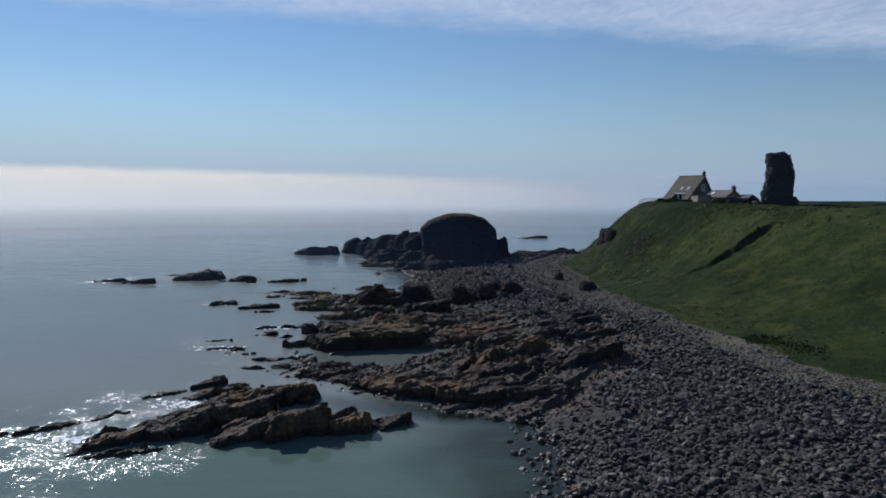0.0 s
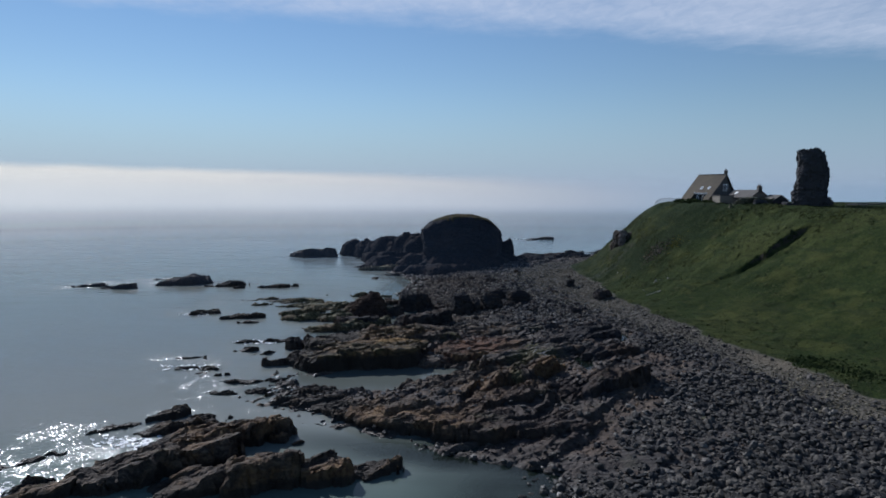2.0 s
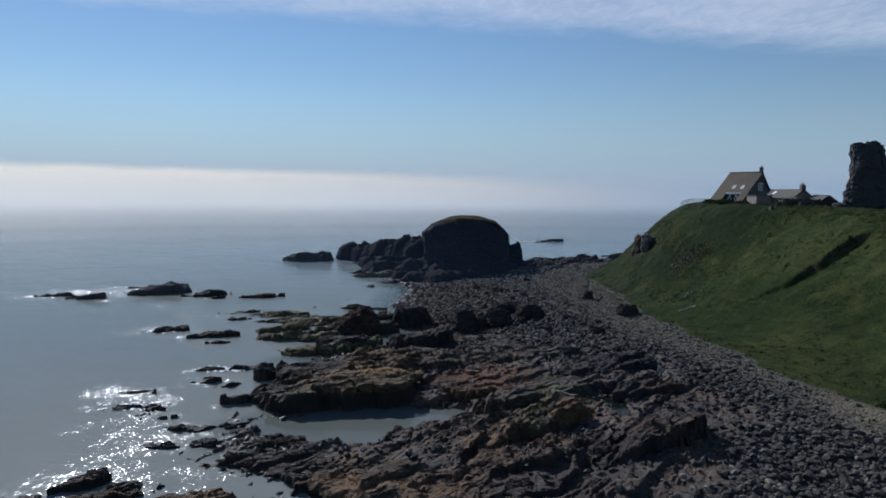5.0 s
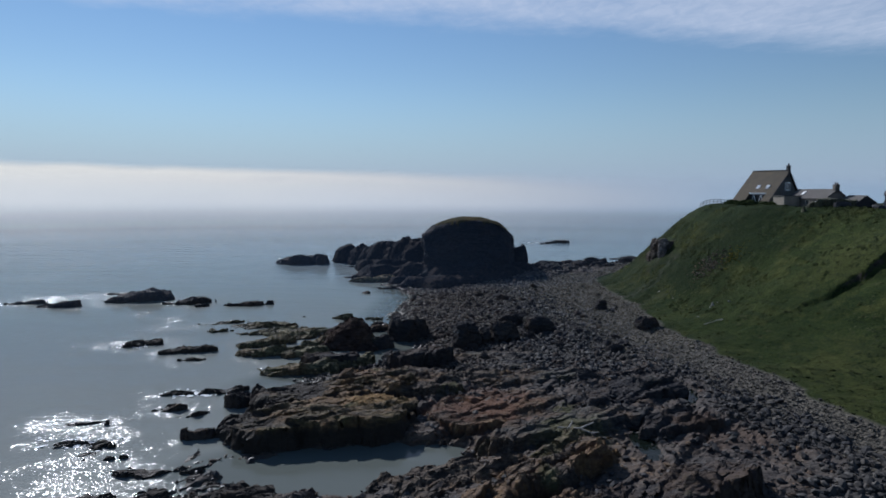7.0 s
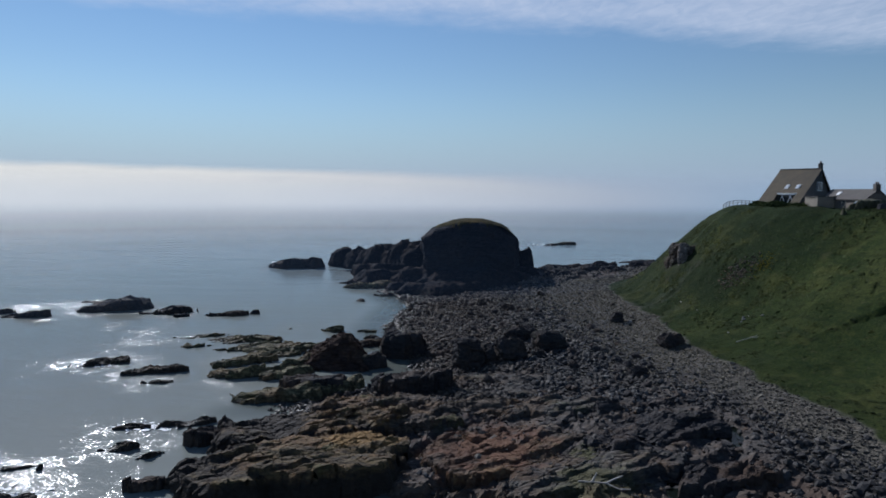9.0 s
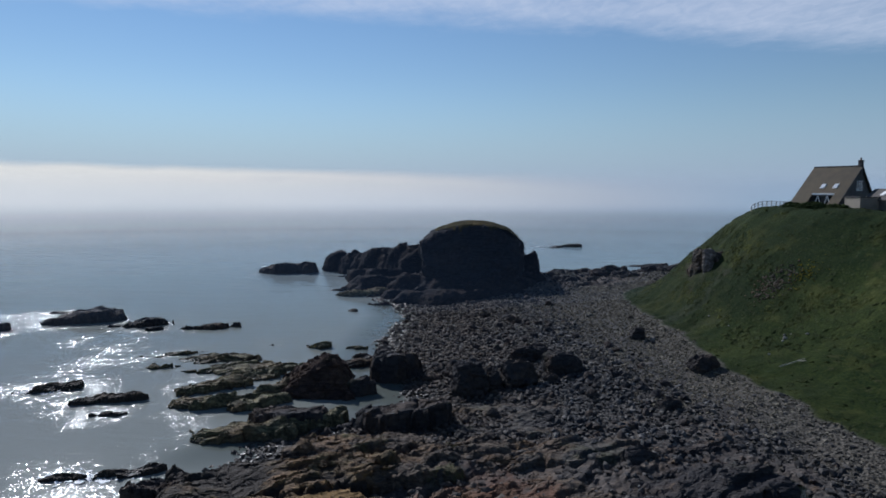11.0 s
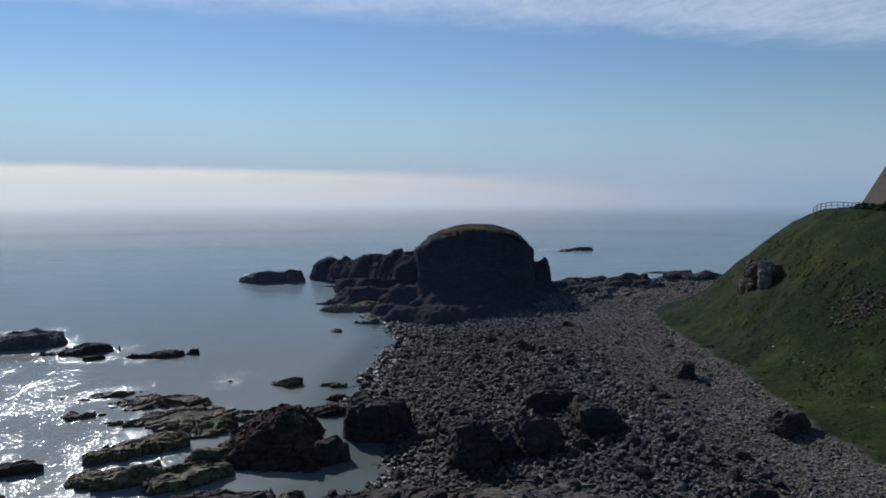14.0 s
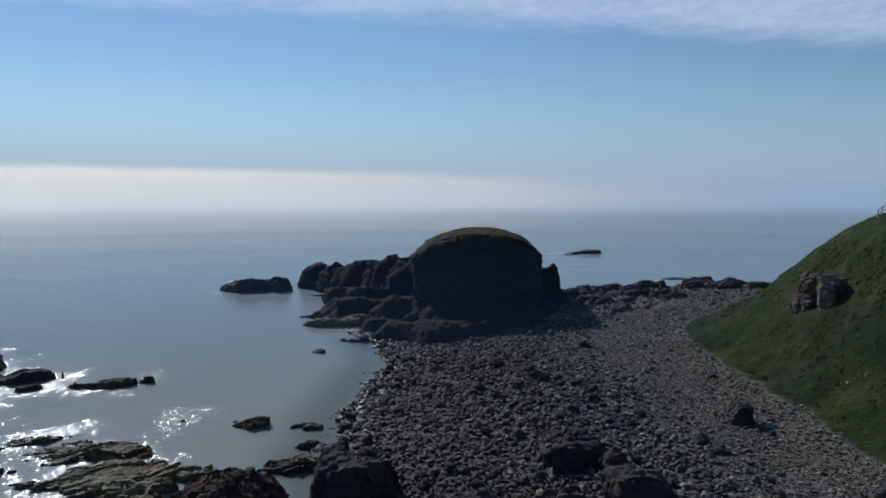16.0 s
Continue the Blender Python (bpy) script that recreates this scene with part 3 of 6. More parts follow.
CLAY = plain_material("clay_pot", (0.1, 0.06, 0.045), (0.16, 0.1, 0.07), 5.0, 0.8, 0.01)


def glass_material():
    m, g, s = material("window_glass")
    put(g, s, Base_Color=(0.02, 0.025, 0.03, 1), Roughness=0.05)
    return m


GLASS = glass_material()
# roof window panes: the bright sky's reflection is put into their colour
SKY_PANE = plain_material("sky_reflecting_pane", (0.5, 0.52, 0.55), (0.62, 0.64, 0.66), 3.0, 0.25, 0.0)

# ---- mesh helpers ----


def mesh_of(name, verts, faces, mat, flat=True):
    me = bpy.data.meshes.new(name)
    verts, faces = np.asarray(verts, np.float32), np.asarray(faces, np.int32)
    me.vertices.add(len(verts))
    me.vertices.foreach_set("co", verts.ravel())
    k = faces.shape[1]
    me.loops.add(faces.size)
    me.loops.foreach_set("vertex_index", faces.ravel())
    me.polygons.add(len(faces))
    me.polygons.foreach_set("loop_start", np.arange(0, faces.size, k, dtype=np.int32))
    me.polygons.foreach_set("loop_total", np.full(len(faces), k, np.int32))
    me.polygons.foreach_set("use_smooth", np.full(len(faces), not flat))
    me.materials.append(mat)
    me.update()
    me.validate()
    return me


def part(name, bm, mat, parent, label=""):
    me = bpy.data.meshes.new(name)
    bm.to_mesh(me)
    bm.free()
    me.materials.append(mat)
    ob = new(name, me)
    ob.parent = parent
    return tagged(ob, label)


def thing(name, m, label, category, group=""):
    ob = new(name)
    ob.matrix_world = m
    return tagged(ob, label, category, group)


def boxes(*specs, bevel=0.02):
    """A bmesh of boxes, each given by two corners."""
    bm = bmesh.new()
    for (x0, y0, z0), (x1, y1, z1) in specs:
        geo = bmesh.ops.create_cube(bm, size=1)["verts"]
        for v in geo:
            v.co = Vector(((x0 + x1) / 2 + v.co.x * (x1 - x0), (y0 + y1) / 2 + v.co.y * (y1 - y0), (z0 + z1) / 2 + v.co.z * (z1 - z0)))
    if bevel:
        bmesh.ops.bevel(bm, geom=bm.edges[:], offset=bevel, segments=1, affect="EDGES")
    return bm


def prism(outline, depth_from, depth_to, axis="x"):
    """An outline of (a, z) swept along x (a is y) or y (a is x)."""
    bm = bmesh.new()
    ends = []
    for d in (depth_from, depth_to):
        ends.append([bm.verts.new((d, a, z) if axis == "x" else (a, d, z)) for a, z in outline])
    bm.faces.new(ends[0])
    bm.faces.new(ends[1][::-1])
    n = len(outline)
    for i in range(n):
        bm.faces.new((ends[0][i], ends[1][i], ends[1][(i + 1) % n], ends[0][(i + 1) % n]))
    bmesh.ops.recalc_face_normals(bm, faces=bm.faces[:])
    return bm


def cube_ball(n):
    """Directions on a sphere from a gridded cube, and quads."""
    a = np.linspace(-1, 1, n + 1)
    a = np.tan(a * math.pi / 4)
    u, v = np.meshgrid(a, a, indexing="ij")
    w = np.ones_like(u)
    sides = [(u, v, w), (v, u, -w), (w, u, v), (-w, v, u), (v, w, u), (u, -w, v)]
    pts = np.concatenate([np.stack([c.ravel() for c in s], 1) for s in sides])
    idx = np.arange((n + 1) ** 2).reshape(n + 1, n + 1)
    q = np.stack([idx[:-1, :-1], idx[1:, :-1], idx[1:, 1:], idx[:-1, 1:]], -1).reshape(-1, 4)
    quads = np.concatenate([q + k * (n + 1) ** 2 for k in range(6)])
    key, back = np.unique(np.round(pts * 1e4).astype(np.int64), axis=0, return_inverse=True)
    pts = key / 1e4
    return pts / np.linalg.norm(pts, axis=1, keepdims=True), back.ravel()[quads]


BALLS = {n: cube_ball(n) for n in (12, 14, 16, 18, 20, 22, 24, 28, 32, 44, 60)}


def crag(n, size, seed, boxy=3.5, rough=0.16, beds=0.12, thick=0.35, dip=(0.25, -0.35, 0.9), top=None, saw=0.0, cuts=18):
    """A bedded boulder: a rounded block, broken up by noise and by ledges along its beds."""
    way, quads = BALLS[n]
    r = (np.abs(way) ** boxy).sum(1) ** (-1 / boxy)
    p = way * r[:, None] * np.asarray(size) / 2
    s = float(min(size))
    f = 1.6 / s
    p = p + way * (0.6 * rough * s * fbm(p[:, 0] * f, p[:, 1] * f, p[:, 2] * f, 5, seed, 0.55))[:, None]
    if cuts:
        # broken along flat joints
        rng = np.random.default_rng(seed)
        half = np.asarray(size) / 2
        unit = p / half
        for normal in rng.normal(size=(cuts, 3)) * (1, 1, 0.8):
            normal = normal / np.linalg.norm(normal)
            reach = unit @ normal
            over = np.maximum(reach - reach.max() * rng.uniform(0.74, 0.96), 0)
            unit = unit - 0.97 * over[:, None] * normal
        p = unit / np.abs(unit).max(0) * half
    for m, (ca, cb, cc, high) in enumerate(((1.9, 0.8, 0.7, 0.2), (0.8, 0.35, 0.3, 0.06))):
        lean = p[:, 2] + 0.35 * p[:, 1]
        block = [np.floor(v + 0.4 * value_noise(p[:, 0], p[:, 1], p[:, 2], seed + 41)).astype(np.int64) for v in (p[:, 0] / ca, (p[:, 1] - 0.3 * p[:, 2]) / cb, lean / cc)]
        p = p + way * (high * (1.0 if cuts else 0.45) * min(1.0, s / 3) * (2 * hashed(*block, seed + 40 + m) - 1))[:, None]
    layer = (p @ np.asarray(dip)) / thick + 0.6 * value_noise(p[:, 0] * 0.8, p[:, 1] * 0.8, p[:, 2] * 0.8, seed + 5)
    cell = np.floor(layer).astype(np.int64)
    step = hashed(cell, 0 * cell, 0 * cell, seed + 9) - 0.5
    out = way * np.array((1, 1, 0.25))
    p = p + out * (beds * s * 2 * step)[:, None]
    if saw:
        # beds standing on edge: ridges along the rock, steep on one side
        lift = smooth(way[:, 2], 0.05, 0.5)
        for m, (wave, high) in enumerate(((size[1] / 2.4, 0.5), (size[1] / 6.5, 0.15), (size[1] / 15, 0.05))):
            t = (p[:, 1] + 0.16 * wave * value_noise(p[:, 0] / wave / 2.5, p[:, 1] / wave, seed, 3) + 0.12 * p[:, 0]) / wave + 0.31 * seed
            cell = np.floor(t).astype(np.int64)
            f = t - cell
            tooth = np.where(f < 0.14, f / 0.14, (1 - f) / 0.86)
            cut = np.floor(p[:, 0] / (wave * 1.9) + 7 * hashed(cell, cell * 0, cell * 0 + m, seed)).astype(np.int64)
            p[:, 2] += saw * high * (tooth - 0.55) * (0.25 + 1.2 * hashed(cell, cut, cell * 0 + m, seed + 3)) * lift
    if top is not None:
        p = top(p)
    return p, quads


def rock(name, x, y, size, angle, z, seed, label, group="", mat=None, n=24, tilt=(0, 0), category="rock", **keys):
    """A rock that lies with its middle at height z."""
    p, quads = crag(n, size, seed, **keys)
    ob = new(name, mesh_of(name, p, quads, mat or ROCK))
    ob.matrix_world = pose(x, y, z, tilt[0], tilt[1], angle)
    return tagged(ob, label, category, group)


def placed(x, y):
    return float(ground_z(x, y, False))


# ---- ground, sea, fog ----


def spaced(dense_from, dense_to, step, far, growth=1.16):
    out = list(np.arange(dense_from, dense_to + step / 2, step))
    for sign, edge in ((-1, dense_from), (1, dense_to)):
        d, at = step, edge
        while abs(at) < far:
            d = min(d * growth, 400)
            at += sign * d
            out.append(at)
    return np.array(sorted(out))


def grid(xs, ys, height):
    x, y = np.meshgrid(xs, ys)
    v = np.stack([x, y, height(x, y)], -1).reshape(-1, 3)
    idx = np.arange(len(v)).reshape(x.shape)
    q = np.stack([idx[:-1, :-1], idx[:-1, 1:], idx[1:, 1:], idx[1:, :-1]], -1).reshape(-1, 4)
    return x.ravel(), y.ravel(), v, q


def attribute(me, name, values):
    a = me.attributes.new(name, "FLOAT", "POINT")
    a.data.foreach_set("value", np.asarray(values, np.float32))


gx, gy, gv, gq = grid(spaced(-32, 66, 0.3, 3500), spaced(46, 262, 0.36, 3500), ground_z)
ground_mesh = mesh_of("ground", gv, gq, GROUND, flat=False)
turfed = grass_mask(gx, gy)
ground_mesh.polygons.foreach_set("use_smooth", turfed[gq[:, 0]] > 0.4)
attribute(ground_mesh, "grass", turfed)
attribute(ground_mesh, "rocky", platform(gx, gy) * (1 - smooth(toe_distance(gx, gy), -2, 0)))
attribute(ground_mesh, "bank", smooth(toe_distance(gx, gy) + 1.5 * fbm(gx / 5, gy / 5, 0, 3, 111), -8, -3) * (1 - smooth(toe_distance(gx, gy), 0.0, 1.5)) * (1 - 0.35 * smooth(gy, 98, 118)))
attribute(ground_mesh, "sand", sandy(gx, gy))
ground = tagged(new("ground", ground_mesh), "grassy headland above a shingle beach and bedded rock shelves", "ground", kind="structure")

ROCKS = []          # centre and reach of each rock in the water, for the broken water round it

# ---- rocks ----


NEAR_SIDE = (0.45, -0.89)       # the way the beds break off: towards the south-east


def bed_rock(x, y, length, width, high, angle, seed, mat=None, base=0.0, strike=40.0, ramp=0.0, dip=0.4, cliff=0.07, back=0.35, k=2.8, ragged=0.22, teeth=1.0, lump=0.16,
             label="low bedded brown rock slab awash in the sea", group="rock slabs in the shallows", step=None, name="shore_rock", category="rock"):
    """An outcrop of tilted beds: dip slopes to the north-west, broken cliffs to the south-east."""
    a, b = length / 2, width / 2
    soft = float(1 - smooth(high, 0.5, 1.5))
    cliff, back, ragged, k = cliff + 0.035 + 0.05 * min(high, 2.0) + 0.18 * soft, back + 0.2 * soft, ragged + 0.1 * soft, k - 0.8 * soft
    ramp, dip = max(ramp, 0.75 * soft), max(dip, 0.75 * soft)
    step = step or min(max(min(length, width) / 26, 0.12), 0.26)
    u, v = np.meshgrid(np.linspace(-1.3, 1.3, int(2.6 * a / step) + 2), np.linspace(-1.35, 1.35, int(2.7 * b / step) + 2))
    c, t = math.cos(radians(angle)), math.sin(radians(angle))
    lx, ly = u * a, v * b
    dx, dy = lx * c - ly * t, lx * t + ly * c
    px, py = x + dx, y + dy
    sc, ss = math.cos(radians(strike)), math.sin(radians(strike))
    along, across = px * sc + py * ss, px * ss - py * sc
    cell = 0.45 * b + 0.35
    block = hashed(np.floor(along / (1.9 * cell) + seed).astype(np.int64), np.floor(across / cell + 0.3 * value_noise(along / 2, across / 2, seed, 4)).astype(np.int64), np.int64(seed), 12) - 0.5
    q = (np.abs(u) ** k + np.abs(v) ** k) ** (1 / k) + ragged * (fbm(px / (cell * 1.5), py / (cell * 1.5), seed, 4, 3, 0.6) + 0.4 * block * (1 - soft)) + (0.03 + 0.28 * soft) * fbm(along / 2.6, across / 0.5, seed, 3, 43, 0.6)
    reach = np.hypot(dx, dy) + 1e-3
    facing = (dx * NEAR_SIDE[0] + dy * NEAR_SIDE[1])
    side = smooth(facing / reach, -0.3, 0.45)
    m = np.clip((1 - q) / (back * (1 - side) + cliff * side), 0, 1)
    m = 1 - (1 - m) ** 3
    # the broken face comes down in benches
    benches = max(2, round(high / 0.55))
    f = m * benches + 0.3 * fbm(px / 1.3, py / 1.3, seed, 3, 37)
    m = m * (1 - side) + side * np.clip((np.floor(f) + smooth(f - np.floor(f), 0.0, 0.4)) / benches, 0, 1) * (m > 0)
    span = abs(NEAR_SIDE[0] * c + NEAR_SIDE[1] * t) * a + abs(NEAR_SIDE[1] * c - NEAR_SIDE[0] * t) * b
    top = high * (1 - dip * 0.5 * (1 - np.clip(facing / span, -1, 1))) * (1 - ramp * smooth(u, 0.7, -1.0))
    top = top + (lump + 0.2 * soft) * high * fbm(px / (cell * 2.2), py / (cell * 2.2), seed, 3, 5)
    size = min(1.0, 0.35 + high / 2.2) * teeth
    wx = across + 1.1 * fbm(along / 6.5, across / 3.5, seed, 4, 21, 0.55) + 0.16 * value_noise(along / 0.8, across / 0.8, seed, 22)
    for n, (wave, tall) in enumerate(((2.9, 0.5), (1.15, 0.22 + 0.1 * soft), (0.48, 0.09 + 0.09 * soft))):
        w = wx / wave + 0.37 * n + 0.13 * seed
        cut = np.floor(w).astype(np.int64)
        f = w - cut
        tooth = np.where(f < 0.86, f / 0.86, (1 - f) / 0.14)
        joint = hashed(cut, np.floor(along / (wave * 1.5) + 9 * hashed(cut, cut * 0, 3 + n, 4)).astype(np.int64), np.int64(n), 70 + seed)
        top = top + size * tall * ((tooth - 0.5) * (0.1 + 1.7 * joint ** 2) + 0.5 * (joint - 0.5))
    top = top + size * (0.1 * fbm(px / 0.7, py / 0.7, seed, 3, 31, 0.6) + 0.3 * fbm(px / 2.4, py / 2.4, seed, 2, 33))
    chip = hashed(np.floor(along / 0.9 + 0.5 * value_noise(px / 1.1, py / 1.1, seed, 35)).astype(np.int64), np.floor(wx / 0.33).astype(np.int64), np.int64(seed), 36) - 0.5
    top = top + size * 0.15 * chip
    low = -1.0
    z = low + (np.maximum(top, -0.4) - low) * m
    # beds of uneven strength: the faces step in and out
    jig = min(0.36, 0.08 + 0.12 * high) * smooth(z, -0.6, 0.3)
    dx, dy = dx + jig * fbm(px * 0.6, py * 0.6, z * 2.0, 3, seed + 61, 0.55), dy + jig * fbm(px * 0.6, py * 0.6, z * 2.0, 3, seed + 62, 0.55)
    idx = np.arange(u.size).reshape(u.shape)
    quads = np.stack([idx[:-1, :-1], idx[:-1, 1:], idx[1:, 1:], idx[1:, :-1]], -1).reshape(-1, 4)
    quads = quads[z.ravel()[quads].max(1) > low + 0.02]
    used, quads = np.unique(quads, return_inverse=True)
    me = mesh_of(name, np.stack([dx.ravel(), dy.ravel(), z.ravel()], 1)[used], quads.reshape(-1, 4), mat or ROCK)
    normals = np.empty(3 * len(me.polygons), np.float32)
    me.polygons.foreach_get("normal", normals)
    me.polygons.foreach_set("use_smooth", np.abs(normals[2::3]) < 0.6)
    ob = new(name, me)
    ob.matrix_world = pose(x, y, base)
    if base < 0.3:
        ROCKS.append((x, y, a, b, radians(angle)))
    return tagged(ob, label, category, group)


# the front islet
ISLET = dict(label="dark brown bedded rock of a wave-washed islet", group="islet of tilted rock beds", strike=46, teeth=0.9, dip=0.6, cliff=0.12)
bed_rock(-33.6, 60.6, 9.5, 3.8, 1.3, 39, 1, ramp=0.8, step=0.16, **ISLET)
bed_rock(-28.0, 64.6, 9.5, 6.4, 2.5, 42, 13, ramp=0.6, step=0.16, **ISLET)
bed_rock(-23.2, 68.2, 8.0, 6.0, 2.9, 36, 14, ramp=0.4, step=0.16, **ISLET)
bed_rock(-21.6, 62.2, 8.0, 5.0, 1.9, 38, 2, ramp=0.6, step=0.16, **ISLET)
bed_rock(-16.9, 64.4, 6.6, 6.2, 2.8, 30, 15, ramp=0.3, step=0.16, **ISLET)
bed_rock(-26.0, 71.6, 8.0, 4.4, 1.6, 40, 16, ramp=0.5, step=0.16, **ISLET)
bed_rock(-20.6, 73.6, 8.0, 5.6, 2.6, 36, 3, ramp=0.4, step=0.16, **ISLET)
bed_rock(-12.7, 65.2, 7.8, 5.0, 1.9, -10, 4, step=0.18, **ISLET)
bed_rock(-7.6, 66.0, 5.0, 2.9, 0.95, 14, 5, **ISLET)
bed_rock(-28.8, 75.8, 9.0, 3.2, 1.1, 40, 6, ramp=0.4, **ISLET)
bed_rock(-40.8, 65.0, 15.0, 1.8, 0.45, 41, 7, **ISLET)
bed_rock(-35.4, 75.2, 8.0, 1.9, 0.5, 38, 8, **ISLET)
bed_rock(-31.0, 78.6, 4.4, 2.2, 0.9, 30, 9, **ISLET)
bed_rock(-30.8, 57.8, 6.5, 1.3, 0.55, 20, 10, **ISLET)
bed_rock(-17.6, 72.6, 2.6, 2.0, 1.0, 10, 11, **ISLET)
bed_rock(-15.4, 72.2, 1.5, 1.0, 0.45, 10, 12, **ISLET)

# the slabs beside the pool
bed_rock(-13.6, 102.8, 20.5, 9.4, 2.9, 13, 20, mat=OCHRE_ROCK, strike=32, ramp=0.25, dip=0.25, cliff=0.045, back=0.25, k=4.0, ragged=0.14, teeth=0.75, lump=0.1, step=0.16, label="large ochre-topped rock slab over a tidal pool")
bed_rock(-15.6, 112.0, 20.0, 9.0, 2.5, 15, 21, mat=OCHRE_ROCK, strike=34, ramp=0.35, cliff=0.06, k=3.4, ragged=0.18, step=0.16, label="dark weedy rock slab beside the sea")
bed_rock(-21.5, 124.6, 13.5, 5.4, 1.5, 13, 22, strike=34, ramp=0.45, step=0.16, label="brown bedded rock shelf on the shore", mat=GREEN_ROCK)
bed_rock(-10.5, 119.5, 14.0, 6.5, 2.1, 10, 23, strike=34, label="brown bedded rock shelf on the shore")
bed_rock(-24.6, 110.6, 5.4, 3.0, 1.6, 22, 24, mat=DARK_ROCK, label="dark weedy rock awash")
bed_rock(-20.6, 110.0, 1.8, 1.2, 0.7, 10, 25, mat=DARK_ROCK, label="dark weedy rock awash")
bed_rock(-26.2, 100.4, 3.6, 2.4, 1.2, 8, 26, mat=DARK_ROCK, label="dark weedy rock awash")
for n, (x, y, a, b, h, turn) in enumerate(((-33.0, 107.8, 4.6, 2.0, 0.8, 24), (-29.6, 106.2, 4.0, 1.6, 0.5, 10), (-29.8, 114.6, 7.5, 2.2, 0.7, 14), (-35.0, 113.0, 4.2, 1.4, 0.4, 10), (-37.0, 97.6, 7.0, 2.0, 0.35, -6), (-33.6, 94.8, 5.0, 1.6, 0.3, -4),
                                           (-28.6, 91.8, 6.5, 2.2, 0.5, -12), (-23.6, 92.4, 3.0, 1.4, 0.4, 0), (-18.6, 88.6, 9.5, 3.0, 0.85, -6), (-25.6, 88.0, 5.0, 1.8, 0.35, -10), (-29.0, 87.0, 5.0, 1.4, 0.25, -8), (-39.5, 103.0, 5.0, 1.4, 0.25, 12))):
    bed_rock(x, y, a, b, 0.75 * h, turn, 30 + n, strike=30)

# the broad platform, bed behind bed
PLATFORM = dict(label="broken brown rock beds of the wave-cut platform", group="beds of the platform")
bed_rock(-13.0, 82.2, 20.0, 6.0, 1.0, -17, 45, strike=38, ramp=0.5, cliff=0.06, step=0.16, **PLATFORM)
bed_rock(-1.4, 77.6, 19.0, 9.5, 1.7, -16, 46, strike=40, cliff=0.05, dip=0.3, k=3.2, step=0.16, **PLATFORM)
bed_rock(9.2, 76.6, 13.0, 9.0, 1.1, 8, 47, base=0.7, strike=42, step=0.16, mat=SLATY_ROCK, **PLATFORM)
bed_rock(4.6, 91.0, 25.0, 10.6, 3.8, 25, 48, base=0.3, strike=42, ramp=0.8, dip=0.65, teeth=1.4, cliff=0.06, k=3.0, ragged=0.16, step=0.16, **PLATFORM)
bed_rock(16.0, 86.0, 14.5, 8.0, 4.0, 30, 49, base=0.9, strike=44, ramp=0.6, dip=0.6, teeth=1.3, cliff=0.07, k=3.0, ragged=0.18, step=0.16, mat=DARK_ROCK, **PLATFORM)
bed_rock(6.2, 83.0, 13.0, 5.2, 2.5, 20, 50, base=0.5, strike=42, ramp=0.5, dip=0.55, teeth=1.2, **PLATFORM)
bed_rock(3.6, 106.8, 17.0, 13.0, 1.2, 10, 51, base=0.9, strike=34, cliff=0.12, teeth=0.8, step=0.16, **PLATFORM)
bed_rock(9.6, 99.6, 14.0, 6.0, 1.3, 22, 52, base=1.5, teeth=0.65, strike=36, cliff=0.1, step=0.16, mat=SLATY_ROCK, **PLATFORM)
bed_rock(17.8, 108.6, 16.0, 7.0, 2.4, 16, 53, base=1.7, strike=36, ramp=0.4, cliff=0.08, step=0.16, mat=DARK_ROCK, **PLATFORM)
bed_rock(14.4, 101.4, 10.0, 5.0, 1.2, 18, 54, base=2.2, teeth=0.65, strike=40, mat=SLATY_ROCK, **PLATFORM)
bed_rock(21.0, 99.0, 8.0, 4.0, 1.0, 14, 55, base=2.8, strike=40, mat=DARK_ROCK, **PLATFORM)
bed_rock(0.6, 117.6, 14.0, 6.5, 1.2, 8, 56, base=0.9, strike=30, **PLATFORM)
bed_rock(11.0, 117.2, 15.0, 5.5, 1.1, 12, 57, base=1.7, teeth=0.65, strike=30, mat=SLATY_ROCK, **PLATFORM)
bed_rock(7.4, 128.6, 18.0, 7.0, 1.0, 6, 58, base=1.2, teeth=0.65, strike=24, cliff=0.12, mat=SLATY_ROCK, **PLATFORM)
bed_rock(5.0, 122.8, 15.0, 5.0, 1.0, 8, 59, base=1.1, teeth=0.65, strike=26, mat=SLATY_ROCK, **PLATFORM)
bed_rock(17.4, 123.6, 11.0, 4.0, 0.8, 10, 60, base=2.1, teeth=0.65, strike=26, mat=SLATY_ROCK, **PLATFORM)
bed_rock(-4.6, 113.4, 9.0, 5.0, 1.5, 14, 61, base=0.8, strike=34, **PLATFORM)
bed_rock(19.6, 116.6, 9.0, 3.4, 0.8, 10, 62, base=2.6, strike=26, mat=DARK_ROCK, **PLATFORM)

# the green shelves further along
SHELF = dict(mat=GREEN_ROCK, label="flat green-tinged rock shelf awash", group="green rock shelves", strike=32)
bed_rock(-33.0, 148.6, 17.0, 8.0, 0.8, -8, 70, dip=0.2, ragged=0.3, teeth=0.8, step=0.16, **SHELF)
bed_rock(-37.0, 153.4, 12.0, 5.0, 0.65, 4, 79, dip=0.2, ragged=0.3, teeth=0.8, step=0.16, **SHELF)
bed_rock(-28.0, 144.6, 6.0, 4.0, 0.8, 24, 69, teeth=1.2, **SHELF)
bed_rock(-32.0, 139.2, 10.0, 4.0, 1.2, 30, 71, ramp=0.5, **SHELF)
bed_rock(-30.2, 132.8, 8.0, 4.0, 1.25, 26, 72, ramp=0.3, **SHELF)
bed_rock(-24.6, 133.0, 7.5, 4.4, 1.2, 32, 73, ramp=0.3, **SHELF)
